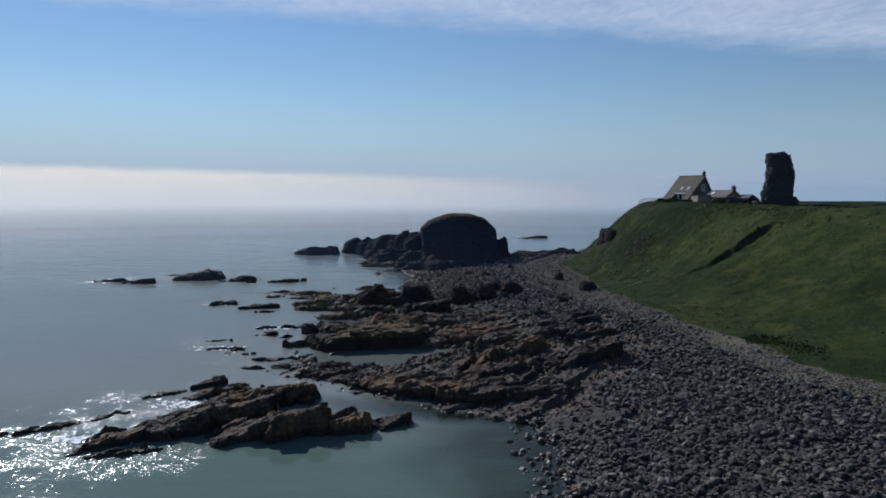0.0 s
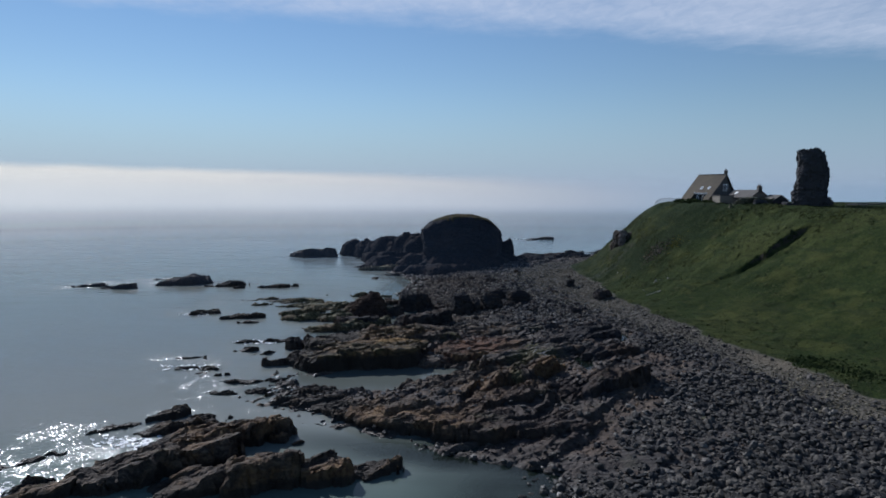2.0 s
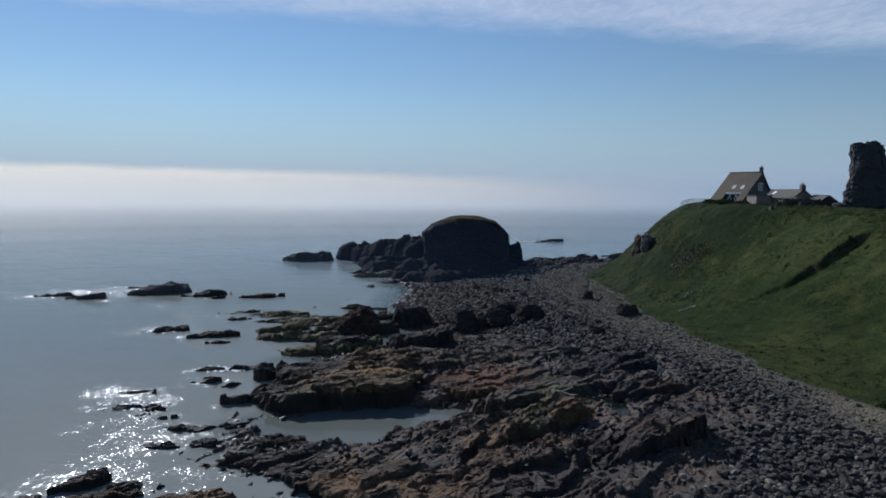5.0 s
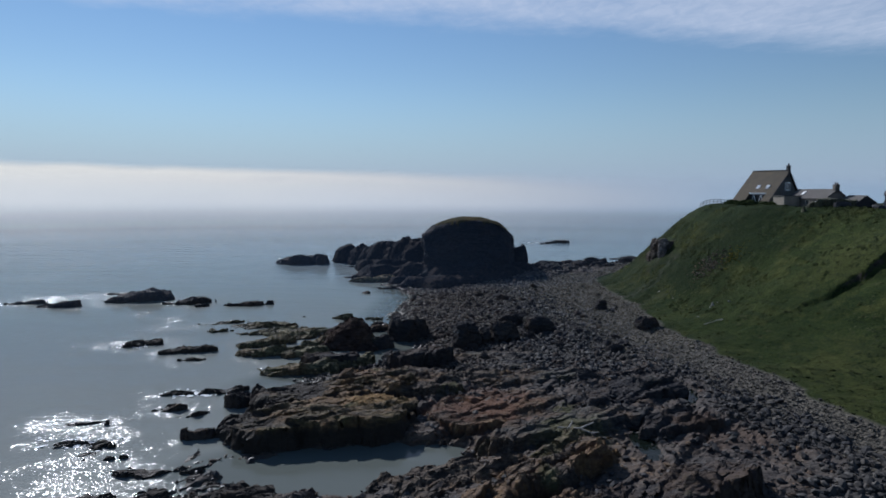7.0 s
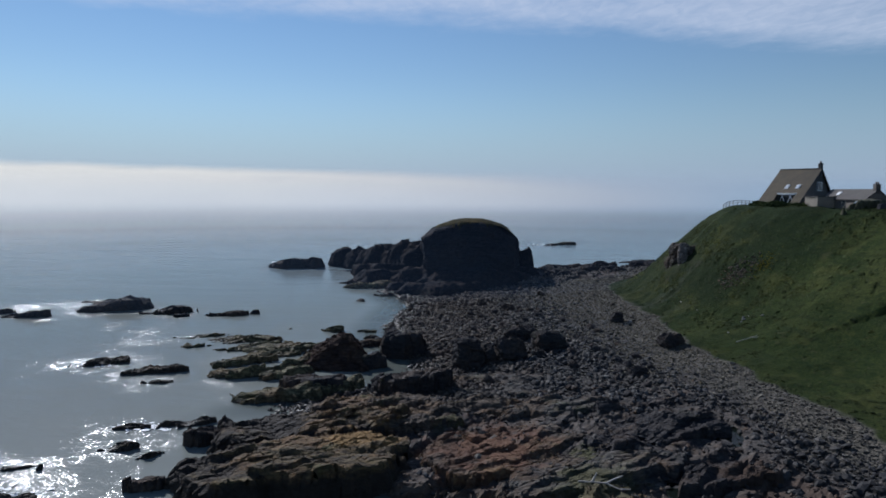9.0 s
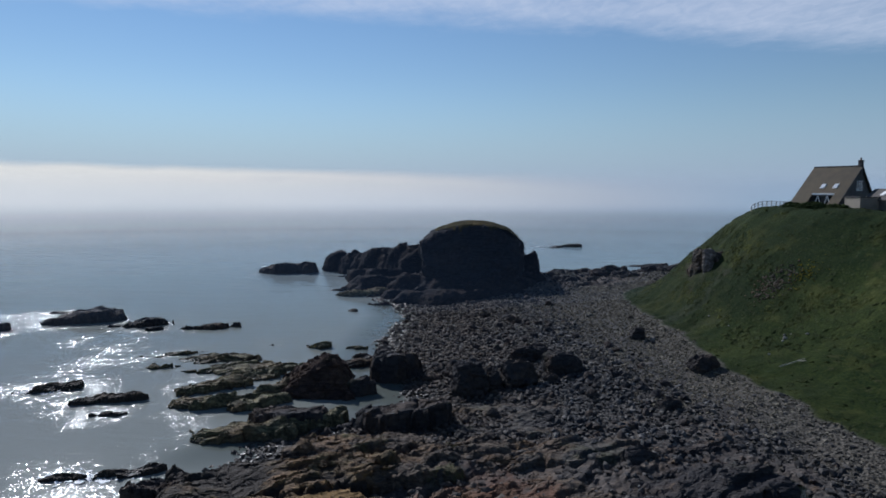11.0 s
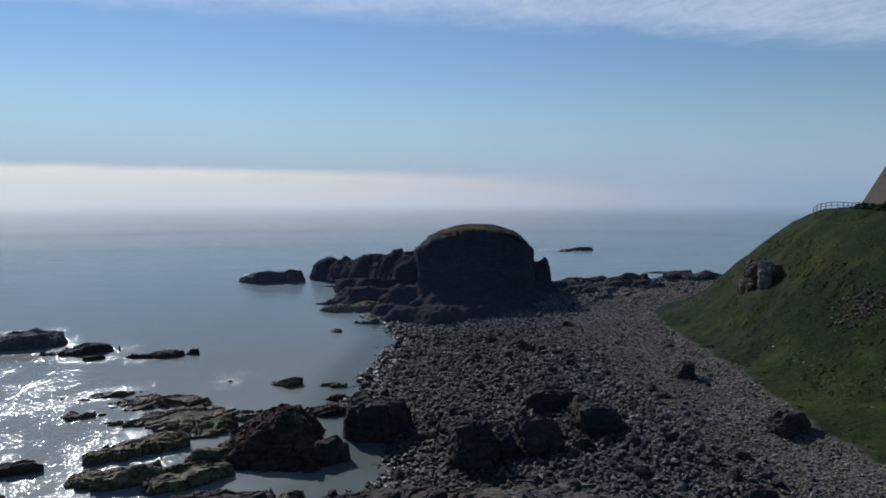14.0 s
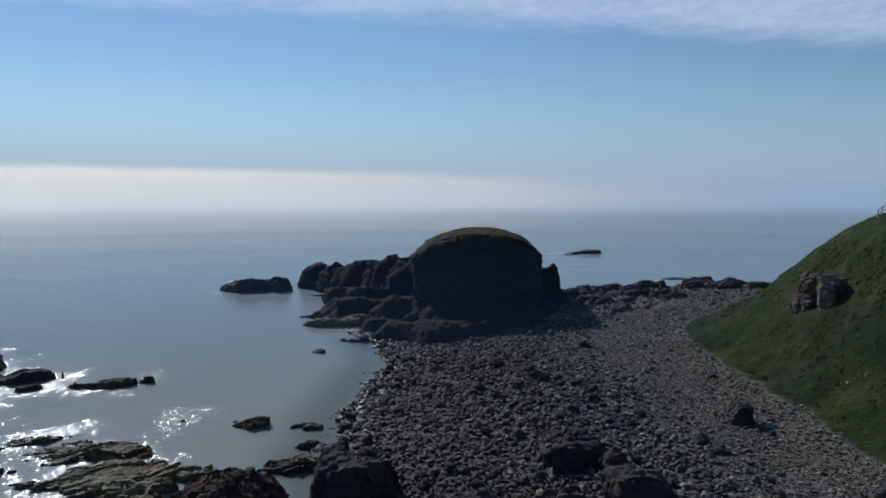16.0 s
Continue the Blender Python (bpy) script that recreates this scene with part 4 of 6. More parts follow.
bed_rock(-23.4, 138.0, 6.0, 2.6, 1.0, 40, 74, **SHELF)
bed_rock(-45.0, 155.0, 9.0, 2.4, 0.5, 22, 75, **SHELF)
bed_rock(-43.4, 148.0, 5.0, 2.4, 0.6, 10, 76, **SHELF)
bed_rock(-24.3, 161.3, 4.4, 3.0, 0.75, 8, 77, **SHELF)
bed_rock(-17.8, 161.0, 3.6, 2.2, 0.35, 0, 78, **SHELF)
for n, (x, y, a, b, h, turn) in enumerate(((-52.0, 137.0, 8.0, 2.4, 0.75, 18), (-42.5, 133.3, 8.0, 2.8, 1.0, 16), (-39.3, 128.8, 4.4, 1.3, 0.45, 14), (-16.6, 151.0, 5.5, 3.2, 0.9, 14), (-15.2, 155.2, 5.0, 2.2, 0.7, 12), (-27.4, 151.0, 1.4, 0.8, 0.3, 0), (-32.0, 161.6, 1.6, 0.9, 0.35, 0))):
    bed_rock(x, y, a, b, h, turn, 80 + n, strike=24)

# blocks round the pool behind them
WEEDY = dict(mat=DARK_ROCK, label="dark weed-covered rock block on the shore", group="blocks on the shore", back=0.3, cliff=0.16, k=2.7, dip=0.25, teeth=0.7, ragged=0.2)
bed_rock(-18.7, 127.0, 8.2, 4.2, 2.1, 6, 90, **WEEDY)
bed_rock(-14.6, 128.0, 4.2, 3.0, 1.5, 10, 91, mat=GREEN_ROCK, label="rock block with a green crown", group="blocks on the shore", back=0.14, k=3.4)
bed_rock(-8.0, 125.5, 7.0, 4.6, 2.7, -4, 92, **WEEDY)
bed_rock(-3.2, 125.9, 4.4, 3.8, 2.9, 8, 93, base=0.4, **WEEDY)
bed_rock(-9.8, 145.2, 6.8, 6.0, 3.5, 0, 94, mat=DARK_ROCK, label="dark weed-hung boulder at the water's edge", group="blocks on the shore", back=0.28, k=2.7, cliff=0.2, dip=0.1, ragged=0.12, teeth=0.7)
bed_rock(-13.6, 138.2, 5.2, 3.2, 1.5, 12, 95, **WEEDY)


def peaked(p):
    """Pulled up to a point: one long slanting side, the others steep."""
    out = p.copy()
    x, y = p[:, 0], p[:, 1]
    side = np.maximum(np.maximum(0.78 * (-x - 0.3), 1.9 * (x - 1.5)), np.maximum(1.15 * (-y - 1.1 - 0.2 * x), 0.6 * (y - 1.0)))
    cell = [np.floor(v + 0.4 * value_noise(x, y, 0, 19)).astype(np.int64) for v in ((x + y) / 1.3, (x - y) / 0.55)]
    out[:, 2] = np.minimum(p[:, 2], 4.1 - np.maximum(side, 0) + 0.45 * (hashed(cell[0], cell[1], 0 * cell[0], 23) - 0.5) + 0.3 * fbm(x / 1.3, y / 1.3, 0, 4, 19, 0.6))
    out[:, :2] += 0.3 * np.stack([fbm(x / 0.9, y / 0.9, out[:, 2] / 0.5, 3, 24 + k, 0.6) for k in range(2)], 1)
    return out


rock("shore_rock", -18.0, 140.0, (11.5, 10.0, 11.0), 12, 0.0, 45, "pointed reddish brown boulder standing in a pool", "blocks on the shore", RUSTY_ROCK, 60, boxy=6.0, rough=0.04, beds=0.02, cuts=0, top=peaked)
ROCKS.append((-18.0, 140.0, 4.5, 4.0, 0.2))

# the outer chain
outer = "dark low skerry out in the sea"
for n, (x, y, a, b, h, turn) in enumerate(((-96, 171, 8, 3, 0.8, 8), (-86.5, 168.5, 7.5, 4, 1.3, 8), (-82, 186, 11, 3, 0.7, 14), (-73.5, 178, 15.5, 6.5, 2.9, 22), (-60.5, 175, 10.5, 3.4, 1.6, 20),
                                           (-57, 171.5, 3.4, 2.2, 0.8, 10), (-47.3, 173.6, 8.5, 3.0, 1.2, 18), (-57.5, 254, 17, 9, 3.9, 8), (-60, 268, 9, 2, 0.3, 0), (44, 359, 17, 6, 1.5, 10), (37, 352, 9, 3, 0.3, 10), (-24.8, 192.0, 3.2, 1.8, 0.7, 6), (-38.5, 246.0, 3.6, 1.6, 0.5, 8))):
    bed_rock(x, y, a, b, 0.85 * h, turn, 100 + n, mat=DARK_ROCK, label=outer, group="outer skerries", strike=24, back=0.3, k=2.3, dip=0.35, ramp=0.5, lump=0.3, cliff=0.25, ragged=0.2, teeth=0.6)

# boulders standing on the beach
block = "dark weathered boulder standing on the beach"
for n, (x, y, a, b, h) in enumerate(((0.6, 136.6, 5.2, 4.6, 4.3), (3.4, 137.4, 2.0, 2.6, 2.8), (6.2, 138.2, 4.4, 4.0, 3.4), (12.2, 141.0, 5.0, 3.8, 2.6), (9.2, 149.0, 6.4, 3.2, 2.0), (11.8, 147.6, 2.6, 2.2, 1.4), (10.4, 137.4, 1.8, 1.5, 1.0),
                                    (24.8, 154.6, 2.6, 2.2, 1.7), (28.2, 137.6, 3.6, 2.6, 1.6), (8.0, 171.5, 2.6, 2.2, 1.2), (2.8, 180.0, 2.6, 2.0, 1.1), (21.0, 126.0, 2.2, 1.8, 1.0), (15.0, 114.6, 3.2, 2.2, 1.0))):
    z = placed(x, y)
    rock("beach_boulder", x, y, (a, b, h * 2.0), 6 + 11 * n % 30, z, 120 + n, block, "boulders on the beach", DARK_ROCK, 22, (3, 2), boxy=4.6, rough=0.16, beds=0.05, thick=0.5, saw=0.4)

for n, (x, y, a) in enumerate(((10.3, 51.4, 1.3), (9.6, 55.0, 0.8), (9.0, 58.4, 0.7))):
    rock("beach_boulder", x, y, (a, 0.8 * a, 0.9 * a), 50 * n, 0.1, 140 + n, "rust-brown boulder at the edge of the bay", "boulders on the beach", OCHRE_TOP, 16, boxy=2.8, rough=0.2, beds=0.03, cuts=8)

# the reef behind the beach
reef = "dark jagged reef rock at the far end of the beach"
for k in range(34):
    x = 17 + 52 * hashed(np.int64(k), np.int64(3), np.int64(1), 5)
    y = 222 + 0.28 * (x - 17) + 32 * hashed(np.int64(k), np.int64(7), np.int64(2), 6)
    if y > 262 or float(toe_distance(x, y)) > -1:
        continue
    a = 2.5 + 5.0 * hashed(np.int64(k), np.int64(1), np.int64(4), 7)
    rock("reef_rock", x, y, (a, a * 0.55, a * 0.55), 20 + 25 * math.sin(k * 3.1), max(placed(x, y), 0.0) + 0.15, 160 + k, reef, "reef rocks", DARK_ROCK, 12, (8, -3), boxy=3.6, rough=0.16, beds=0.1)
for k, (x, y, a, h) in enumerate(((61.5, 272.5, 6.5, 2.0), (47.0, 259.0, 3.2, 2.6), (53.5, 259.5, 2.4, 1.4), (39.5, 258.0, 6.0, 1.9), (57.0, 282.0, 7.0, 0.3), (68.0, 262.0, 6.0, 1.2), (28.0, 258.5, 3.5, 1.4), (33.0, 259.0, 3.0, 1.2))):
    rock("reef_rock", x, y, (a, a * 0.6, h * 2.2), 12, 0.0, 200 + k, reef, "reef rocks", DARK_ROCK, 12, (0, 0), boxy=3.6, rough=0.16, beds=0.1)
    ROCKS.append((x, y, a / 2, a / 3, 0.2))


# ---- the stack ----


def dome(x, y):
    return 17.5 - np.where(x < 0, 3.4 * np.abs(x / 12.5) ** 2.3, 5.0 * np.abs(x / 12.5) ** 2.6) - np.where(y < 0, 0.3 * np.maximum(-y - 13.5, 0) ** 2 - 0.012 * y, 0.006 * y ** 2) + 0.25 * fbm(x / 2.8, y / 2.8, 0, 3, 15)


def stack_top(p):
    """Steep sides, a domed top that falls away to the right and behind."""
    z = p[:, 2]
    lid = dome(p[:, 0], p[:, 1])
    out = p.copy()
    out[:, 2] = np.where(z > 0, np.minimum(z, lid - 0.3), z)
    out[:, 0] *= np.where(p[:, 0] > 0, 1 - 0.13 * np.clip(0.35 - p[:, 1] / 18, 0, 1), 1)
    return out


stack = thing("sea_stack", pose(0.8, 229, 0), "massive dark rock stack with a turf cap, joined to the beach", "rock stack")
p, q = crag(60, (26.0, 36, 44), 301, boxy=8.0, rough=0.085, beds=0.025, thick=2.4, dip=(0.75, 0.2, 0.6), top=stack_top, cuts=0)
p = p + 0.4 * np.stack([fbm(p[:, 0] / 2.2, p[:, 1] / 2.2, p[:, 2] / 1.6, 3, 163 + k, 0.6) for k in range(3)], 1) * (1, 1, 0.4)
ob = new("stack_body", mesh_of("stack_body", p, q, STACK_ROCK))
ob.parent = stack
# turf over the dome
cx, cy = np.meshgrid(np.linspace(-13, 13, 76), np.linspace(-18, 18, 94))
inside = (np.abs(cx + 0.1) / 11.5) ** 3 + np.where(cy < 0, np.abs(cy) / 14.2, cy / 17.6) ** 4 + 0.5 * fbm(cx / 2.2, cy / 2.2, 0, 4, 12)
cz = dome(cx, cy) + 0.35 * smooth(1 - inside, -0.25, 0.3) - 0.4 + 0.12 * fbm(cx / 1.1, cy / 1.1, 0, 3, 13)
idx = np.arange(cx.size).reshape(cx.shape)
q = np.stack([idx[:-1, :-1], idx[:-1, 1:], idx[1:, 1:], idx[1:, :-1]], -1).reshape(-1, 4)
q = q[inside.ravel()[q].max(1) < 1.05]
ob = new("turf_cap", mesh_of("turf_cap", np.stack([cx.ravel(), cy.ravel(), cz.ravel()], 1), q, CAP_TURF, flat=False))
ob.parent = stack
tagged(ob, "brownish green turf")

# the ledges at its foot and the ridge that runs out to sea: plateaus with broken edges
LEDGES = ((-1, 216, 18, 17, 4, 4.6), (-2, 203.5, 14.5, 8.5, 6, 3.1), (-12, 205, 7.5, 7.5, -24, 2.6), (-12, 222, 13, 12, 10, 4.3), (-23.5, 237, 11.5, 8.5, 20, 3.7), (-31, 241, 6, 8, 20, 3.0), (12, 220, 6, 12, -22, 3.8),
          (16.4, 249, 4.0, 7.5, 0, 8.2), (-18, 211, 5, 6, 0, 1.7), (-22, 226, 12, 9, 14, 3.2), (-29, 252, 17, 6.5, 140, 4.4), (16, 238, 6, 14, 0, 3.0))
HUMPS = ((-15.5, 239, 4.2, 5.5, 10.0), (-19.5, 243, 4.4, 5.0, 9.9), (-24.0, 246.5, 3.8, 4.6, 8.2), (-28.5, 250, 4.4, 4.8, 8.3), (-33.0, 254, 3.4, 4.4, 6.6), (-37.5, 257.5, 3.6, 4.2, 6.3), (-42.2, 261.5, 3.6, 4.0, 5.9), (-45.2, 264.5, 2.4, 3.0, 4.8))


def ledge_height(x, y):
    wob = 0.15 * fbm(x / 5.0, y / 5.0, 0, 4, 151, 0.5) + 0.02 * (hashed(np.floor(x / 2.6 + 0.3 * y / 2.6).astype(np.int64), np.floor(y / 2.0).astype(np.int64), np.int64(3), 152) - 0.5)
    total = np.full(x.shape, -1.5)
    for cx, cy, a, b, turn, h in LEDGES:
        c, t = math.cos(radians(turn)), math.sin(radians(turn))
        u, v = ((x - cx) * c + (y - cy) * t) / a, (-(x - cx) * t + (y - cy) * c) / b
        q = (np.abs(u) ** 3 + np.abs(v) ** 3) ** (1 / 3) + wob
        top = 0.82 * h * (1 + 0.12 * fbm(x / 3.0, y / 3.0, 0, 3, 153)) - 0.19 * (y - cy)
        total = np.maximum(total, -1.5 + (top + 1.5) * smooth(1 - q, 0.0, 0.5))
    for cx, cy, a, b, h in HUMPS:
        q = np.maximum(np.hypot((x - cx) / a, (y - cy) / b) + 0.7 * wob, 0)
        total = np.maximum(total, 0.97 * h * np.clip(1.06 - 0.36 * q ** 2.6, -1, 1) - 0.3 + 0.8 * fbm(x / 2.8, y / 2.8, 0, 4, 157, 0.5))
    wx = 0.64 * x - 0.77 * y + 0.8 * fbm(x / 5, y / 5, 0, 3, 154)
    bed = (total + 0.19 * (y - 215) + 0.5 * fbm(x / 5, y / 5, 0, 3, 158)) / 0.6
    tread = np.floor(bed)
    total = np.where(total > -0.3, total + 0.6 * 0.8 * (tread + smooth(bed - tread, 0.0, 0.3) - bed), total)
    for n, (wave, tall) in enumerate(((3.1, 0.1), (1.2, 0.08))):
        f = wx / wave - np.floor(wx / wave)
        total = total + tall * (np.where(f < 0.86, f / 0.86, (1 - f) / 0.14) - 0.5) * smooth(total, -0.6, 1.0) * (0.4 + 0.9 * value_noise(x / 4, y / 4, n, 155) ** 2)
    return total + 0.12 * fbm(x / 0.9, y / 0.9, 0, 2, 156)


lx, ly, lv, lq = grid(np.arange(-52, 26, 0.4), np.arange(190, 276, 0.4), ledge_height)
lq = lq[lv[lq, 2].max(1) > -1.0]
for axis, seed in ((0, 161), (1, 162)):
    lv[:, axis] += 0.45 * fbm(lx / 2.4, ly / 2.4, lv[:, 2] / 0.7, 4, seed, 0.6)
used, lq = np.unique(lq, return_inverse=True)
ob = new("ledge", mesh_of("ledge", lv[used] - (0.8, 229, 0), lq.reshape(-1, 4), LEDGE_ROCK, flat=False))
ob.parent = stack
tagged(ob, "black stepped ledges and lumpy ridge at the foot of the stack")
for cx, cy, a, b, turn, h in LEDGES:
    ROCKS.append((cx, cy, a, b, radians(turn)))
bed_rock(-26.0, 214.2, 13.0, 6.0, 1.4, 14, 350, mat=GREEN_ROCK, label="flat rock ledge covered in green algae", strike=24, group="")
bed_rock(-33.5, 220.0, 5, 3, 0.6, 12, 351, mat=DARK_ROCK, strike=24)
bed_rock(-20.5, 200.5, 5, 3, 0.8, 12, 353, mat=DARK_ROCK, strike=24)

# ---- the sea and the fog on it ----


def water_marks(x, y):
    """Broken water near rocks that are awash; shallow water near the shore."""
    near = np.full(x.shape, 99.0)
    for rx, ry, a, b, turn in ROCKS:
        if abs(ry) > 340:
            continue
        dx, dy = x - rx, y - ry
        u, v = dx * math.cos(turn) + dy * math.sin(turn), -dx * math.sin(turn) + dy * math.cos(turn)
        near = np.minimum(near, np.sqrt(np.maximum(np.abs(u) - a, 0) ** 2 + np.maximum(np.abs(v) - b, 0) ** 2))
    near = np.minimum(near, 7.0 * np.maximum(np.hypot((x + 58) / 14, (y - 160) / 9) - 0.6, 0) + 3.2)
    near = np.minimum(near, 6.0 * np.maximum(np.hypot((x + 89) / 17, (y - 175) / 10) - 0.5, 0) + 1.0)
    near = np.minimum(near, 6.0 * np.maximum(np.hypot((x + 53) / 18, (y - 149) / 17) - 0.5, 0) + 3.8)
    near = np.minimum(near, 6.0 * np.maximum(np.hypot((x + 31) / 9, (y - 98) / 8) - 0.6, 0) + 1.0)
    open_side = 1 - smooth(x - 9 * smooth(y, 96, 84), -30, -19)
    broken = (1 - smooth(near + 3.0 * fbm(x / 5, y / 5, 0, 4, 131, 0.65), -1.0, 9.0)) * open_side
    shore = np.interp(y, SHORE_Y, SHORE_X)
    shallow = (1 - smooth(shore - x + 3 * fbm(x / 6, y / 6, 0, 3, 133), 1, 16)) * (1 - smooth(y, 68, 78))
    pool = 1 - smooth(((x + 10.0) / 17.0) ** 2 + ((y - 93.5 - 0.2 * (x + 9)) / 9.0) ** 2, 0.6, 1.3)
    inlet = 0.35 * (1 - smooth(shore - x, 2.0, 9.0)) * smooth(y, 112, 120) * (1 - smooth(y, 196, 206))
    return broken, np.maximum(shallow, np.maximum(0.3 * pool, inlet))


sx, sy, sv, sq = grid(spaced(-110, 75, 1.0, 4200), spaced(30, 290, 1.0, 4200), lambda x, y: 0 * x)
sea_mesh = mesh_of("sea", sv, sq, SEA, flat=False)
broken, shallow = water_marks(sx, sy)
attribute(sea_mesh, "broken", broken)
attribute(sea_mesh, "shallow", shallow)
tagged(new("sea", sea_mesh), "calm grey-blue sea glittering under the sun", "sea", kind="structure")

# fog and haze as glowing sheets; the nearest, bluer one veils the stack
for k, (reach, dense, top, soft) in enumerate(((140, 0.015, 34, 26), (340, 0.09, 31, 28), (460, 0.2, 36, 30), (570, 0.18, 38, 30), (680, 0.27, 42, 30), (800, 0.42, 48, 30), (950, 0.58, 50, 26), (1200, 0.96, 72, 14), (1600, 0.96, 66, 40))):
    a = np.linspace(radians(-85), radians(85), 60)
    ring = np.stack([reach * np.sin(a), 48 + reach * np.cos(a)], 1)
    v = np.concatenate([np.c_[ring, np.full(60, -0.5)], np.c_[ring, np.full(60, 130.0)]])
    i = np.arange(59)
    ob = new("backdrop", mesh_of("backdrop", v, np.stack([i, i + 1, i + 61, i + 60], 1), fog_material("fog_glow", dense, top, soft, 0.8 if reach < 500 else 0.6 if reach < 700 else 0.25 if reach < 900 else 0.0 if reach < 1500 else 1.0, 15.0 if reach == 1200 else 0.0, (0.6, 0.85, 1.3, 1) if reach < 200 else (1, 1, 1, 1)), flat=False))
    tagged(ob, "glowing sheet of pale sea fog and haze", "fog", kind="structure")

for px, py, a, b, level in POOLS:
    t = np.linspace(0, 2 * math.pi, 33)[:-1]
    ring = np.c_[px + 1.25 * a * np.cos(t), py + 1.25 * b * np.sin(t), np.full(32, level)]
    i = np.arange(32)
    me = mesh_of("water", np.r_[ring, [[px, py, level]]], np.stack([i, (i + 1) % 32, np.full(32, 32)], 1), SEA)
    attribute(me, "shallow", np.ones(33))
    tagged(new("water", me), "small still tide pool among the rocks", "tide pool", kind="structure")

# bleached branches left by the tide


def driftwood(m, label, limbs, thick):
    drift = thing("driftwood", m, label, "driftwood", "driftwood")
    for name, pts in limbs:
        cu = bpy.data.curves.new(name, "CURVE")
        cu.dimensions, cu.bevel_depth, cu.bevel_resolution = "3D", thick, 2
        sp = cu.splines.new("POLY")
        sp.points.add(len(pts) - 1)
        for k, pt in enumerate(pts):
            sp.points[k].co, sp.points[k].radius = (*pt, 1), 1.0 - 0.6 * k / len(pts)
        cu.materials.append(DRIFT)
        ob = new(name, cu)
        ob.parent = drift


def highest(x, y):
    """The top of whatever rock or ground lies there."""
    bpy.context.view_layer.update()
    hit = scene.ray_cast(bpy.context.evaluated_depsgraph_get(), Vector((x, y, 60.0)), Vector((0, 0, -1)))
    return hit[1].z if hit[0] else placed(x, y)


driftwood(pose(11.2, 97.2, highest(11.2, 97.2) + 0.06, 0, 0, -20), "bleached forked driftwood branch on the rocks",
          (("branch", ((-1.9, 0, 0.05), (-0.9, 0.15, 0.12), (0.2, 0.0, 0.3), (1.2, -0.25, 0.12), (2.0, -0.3, 0.3))), ("fork", ((0.2, 0.0, 0.3), (0.7, 0.5, 0.5), (1.3, 0.8, 0.75))), ("fork", ((-0.9, 0.15, 0.12), (-0.7, 0.4, 0.5), (-0.6, 0.5, 0.8)))), 0.09)
driftwood(pose(38.2, 136.2, float(ground_z(38.2, 136.2)) + 0.08, 0, -20, 0), "bleached branch lying in the grass",
          (("branch", ((-1.6, 0.1, 0.1), (-0.4, 0.0, 0.1), (0.6, -0.1, 0.16), (1.3, 0.05, 0.1))), ("fork", ((0.4, -0.1, 0.15), (0.8, -0.6, 0.15), (1.0, -0.9, 0.2)))), 0.06)

# ---- the house on the headland ----


def wall_box(name, a, b, mat, parent, label="", bevel=0.03):
    return part(name, boxes((a, b), bevel=bevel), mat, parent, label)


def slope(name, u0, u1, top, foot, mat, parent, label="", thick=0.22):
    """A roof slope between u0 and u1, from (v, z) at the ridge to (v, z) at the foot."""
    (v0, z0), (v1, z1) = top, foot
    return part(name, prism([(v0, z0), (v1, z1), (v1, z1 - thick), (v0, z0 - thick)], u0, u1), mat, parent, label)


HOUSE_Z = 22.3
turn = math.degrees(math.atan2(0.84, -0.54))
house = thing("house", pose(66.3, 173.6, HOUSE_Z, 0, 0, turn), "steep-roofed house with a mossy slate roof on the headland", "house")
# local x runs back along the ridge, local y towards the seaward slope
RIDGE, LONG, RUN, BACK = 7.5, 8.0, 7.7, 3.7


def roof_z(v):
    return RIDGE - (RIDGE - 0.35) * v / RUN


part("wall", prism([(RUN - 0.9, -0.6), (-BACK + 0.2, -0.6), (-BACK + 0.2, 2.6), (0, RIDGE - 0.3), (RUN - 0.9, roof_z(RUN - 0.9) - 0.3)], 0.25, 0.5), GABLE, house, "dark boarded gable wall")
part("wall", prism([(RUN - 0.9, -0.6), (-BACK + 0.2, -0.6), (-BACK + 0.2, 2.6), (0, RIDGE - 0.3), (RUN - 0.9, roof_z(RUN - 0.9) - 0.3)], LONG - 0.5, LONG - 0.25), GABLE, house, "dark boarded gable wall")
wall_box("wall", (0.5, -BACK + 0.2, -0.6), (LONG - 0.5, -BACK + 0.45, 2.7), HARL, house, "brown harled wall")
wall_box("wall", (0.5, 4.3, -0.6), (LONG - 0.5, 4.5, 3.2), GABLE, house, "dark wall at the back of the verandah")
o0, o1, ov = 1.6, 5.2, 5.1      # the verandah opening in the seaward slope
slope("roof", -0.1, LONG + 0.1, (0, RIDGE), (ov, roof_z(ov)), ROOF, house, "brown mossy slate roof slope")
slope("roof", -0.1, o0, (ov + 0.003, roof_z(ov)), (RUN, 0.35), ROOF, house)
slope("roof", o1, LONG + 0.1, (ov + 0.003, roof_z(ov)), (RUN, 0.35), ROOF, house)
slope("roof", -0.1, LONG + 0.1, (0, RIDGE), (-BACK, 2.7), ROOF, house)
part("ridge_cap", boxes(((-0.15, -0.18, RIDGE - 0.08), (LONG + 0.15, 0.18, RIDGE + 0.09)), bevel=0.05), SLATE, house)
wall_box("fascia", (o0 - 0.1, ov - 0.08, roof_z(ov) - 0.26), (o1 + 0.1, ov + 0.1, roof_z(ov) + 0.06), WHITE, house, "white verandah fascia")
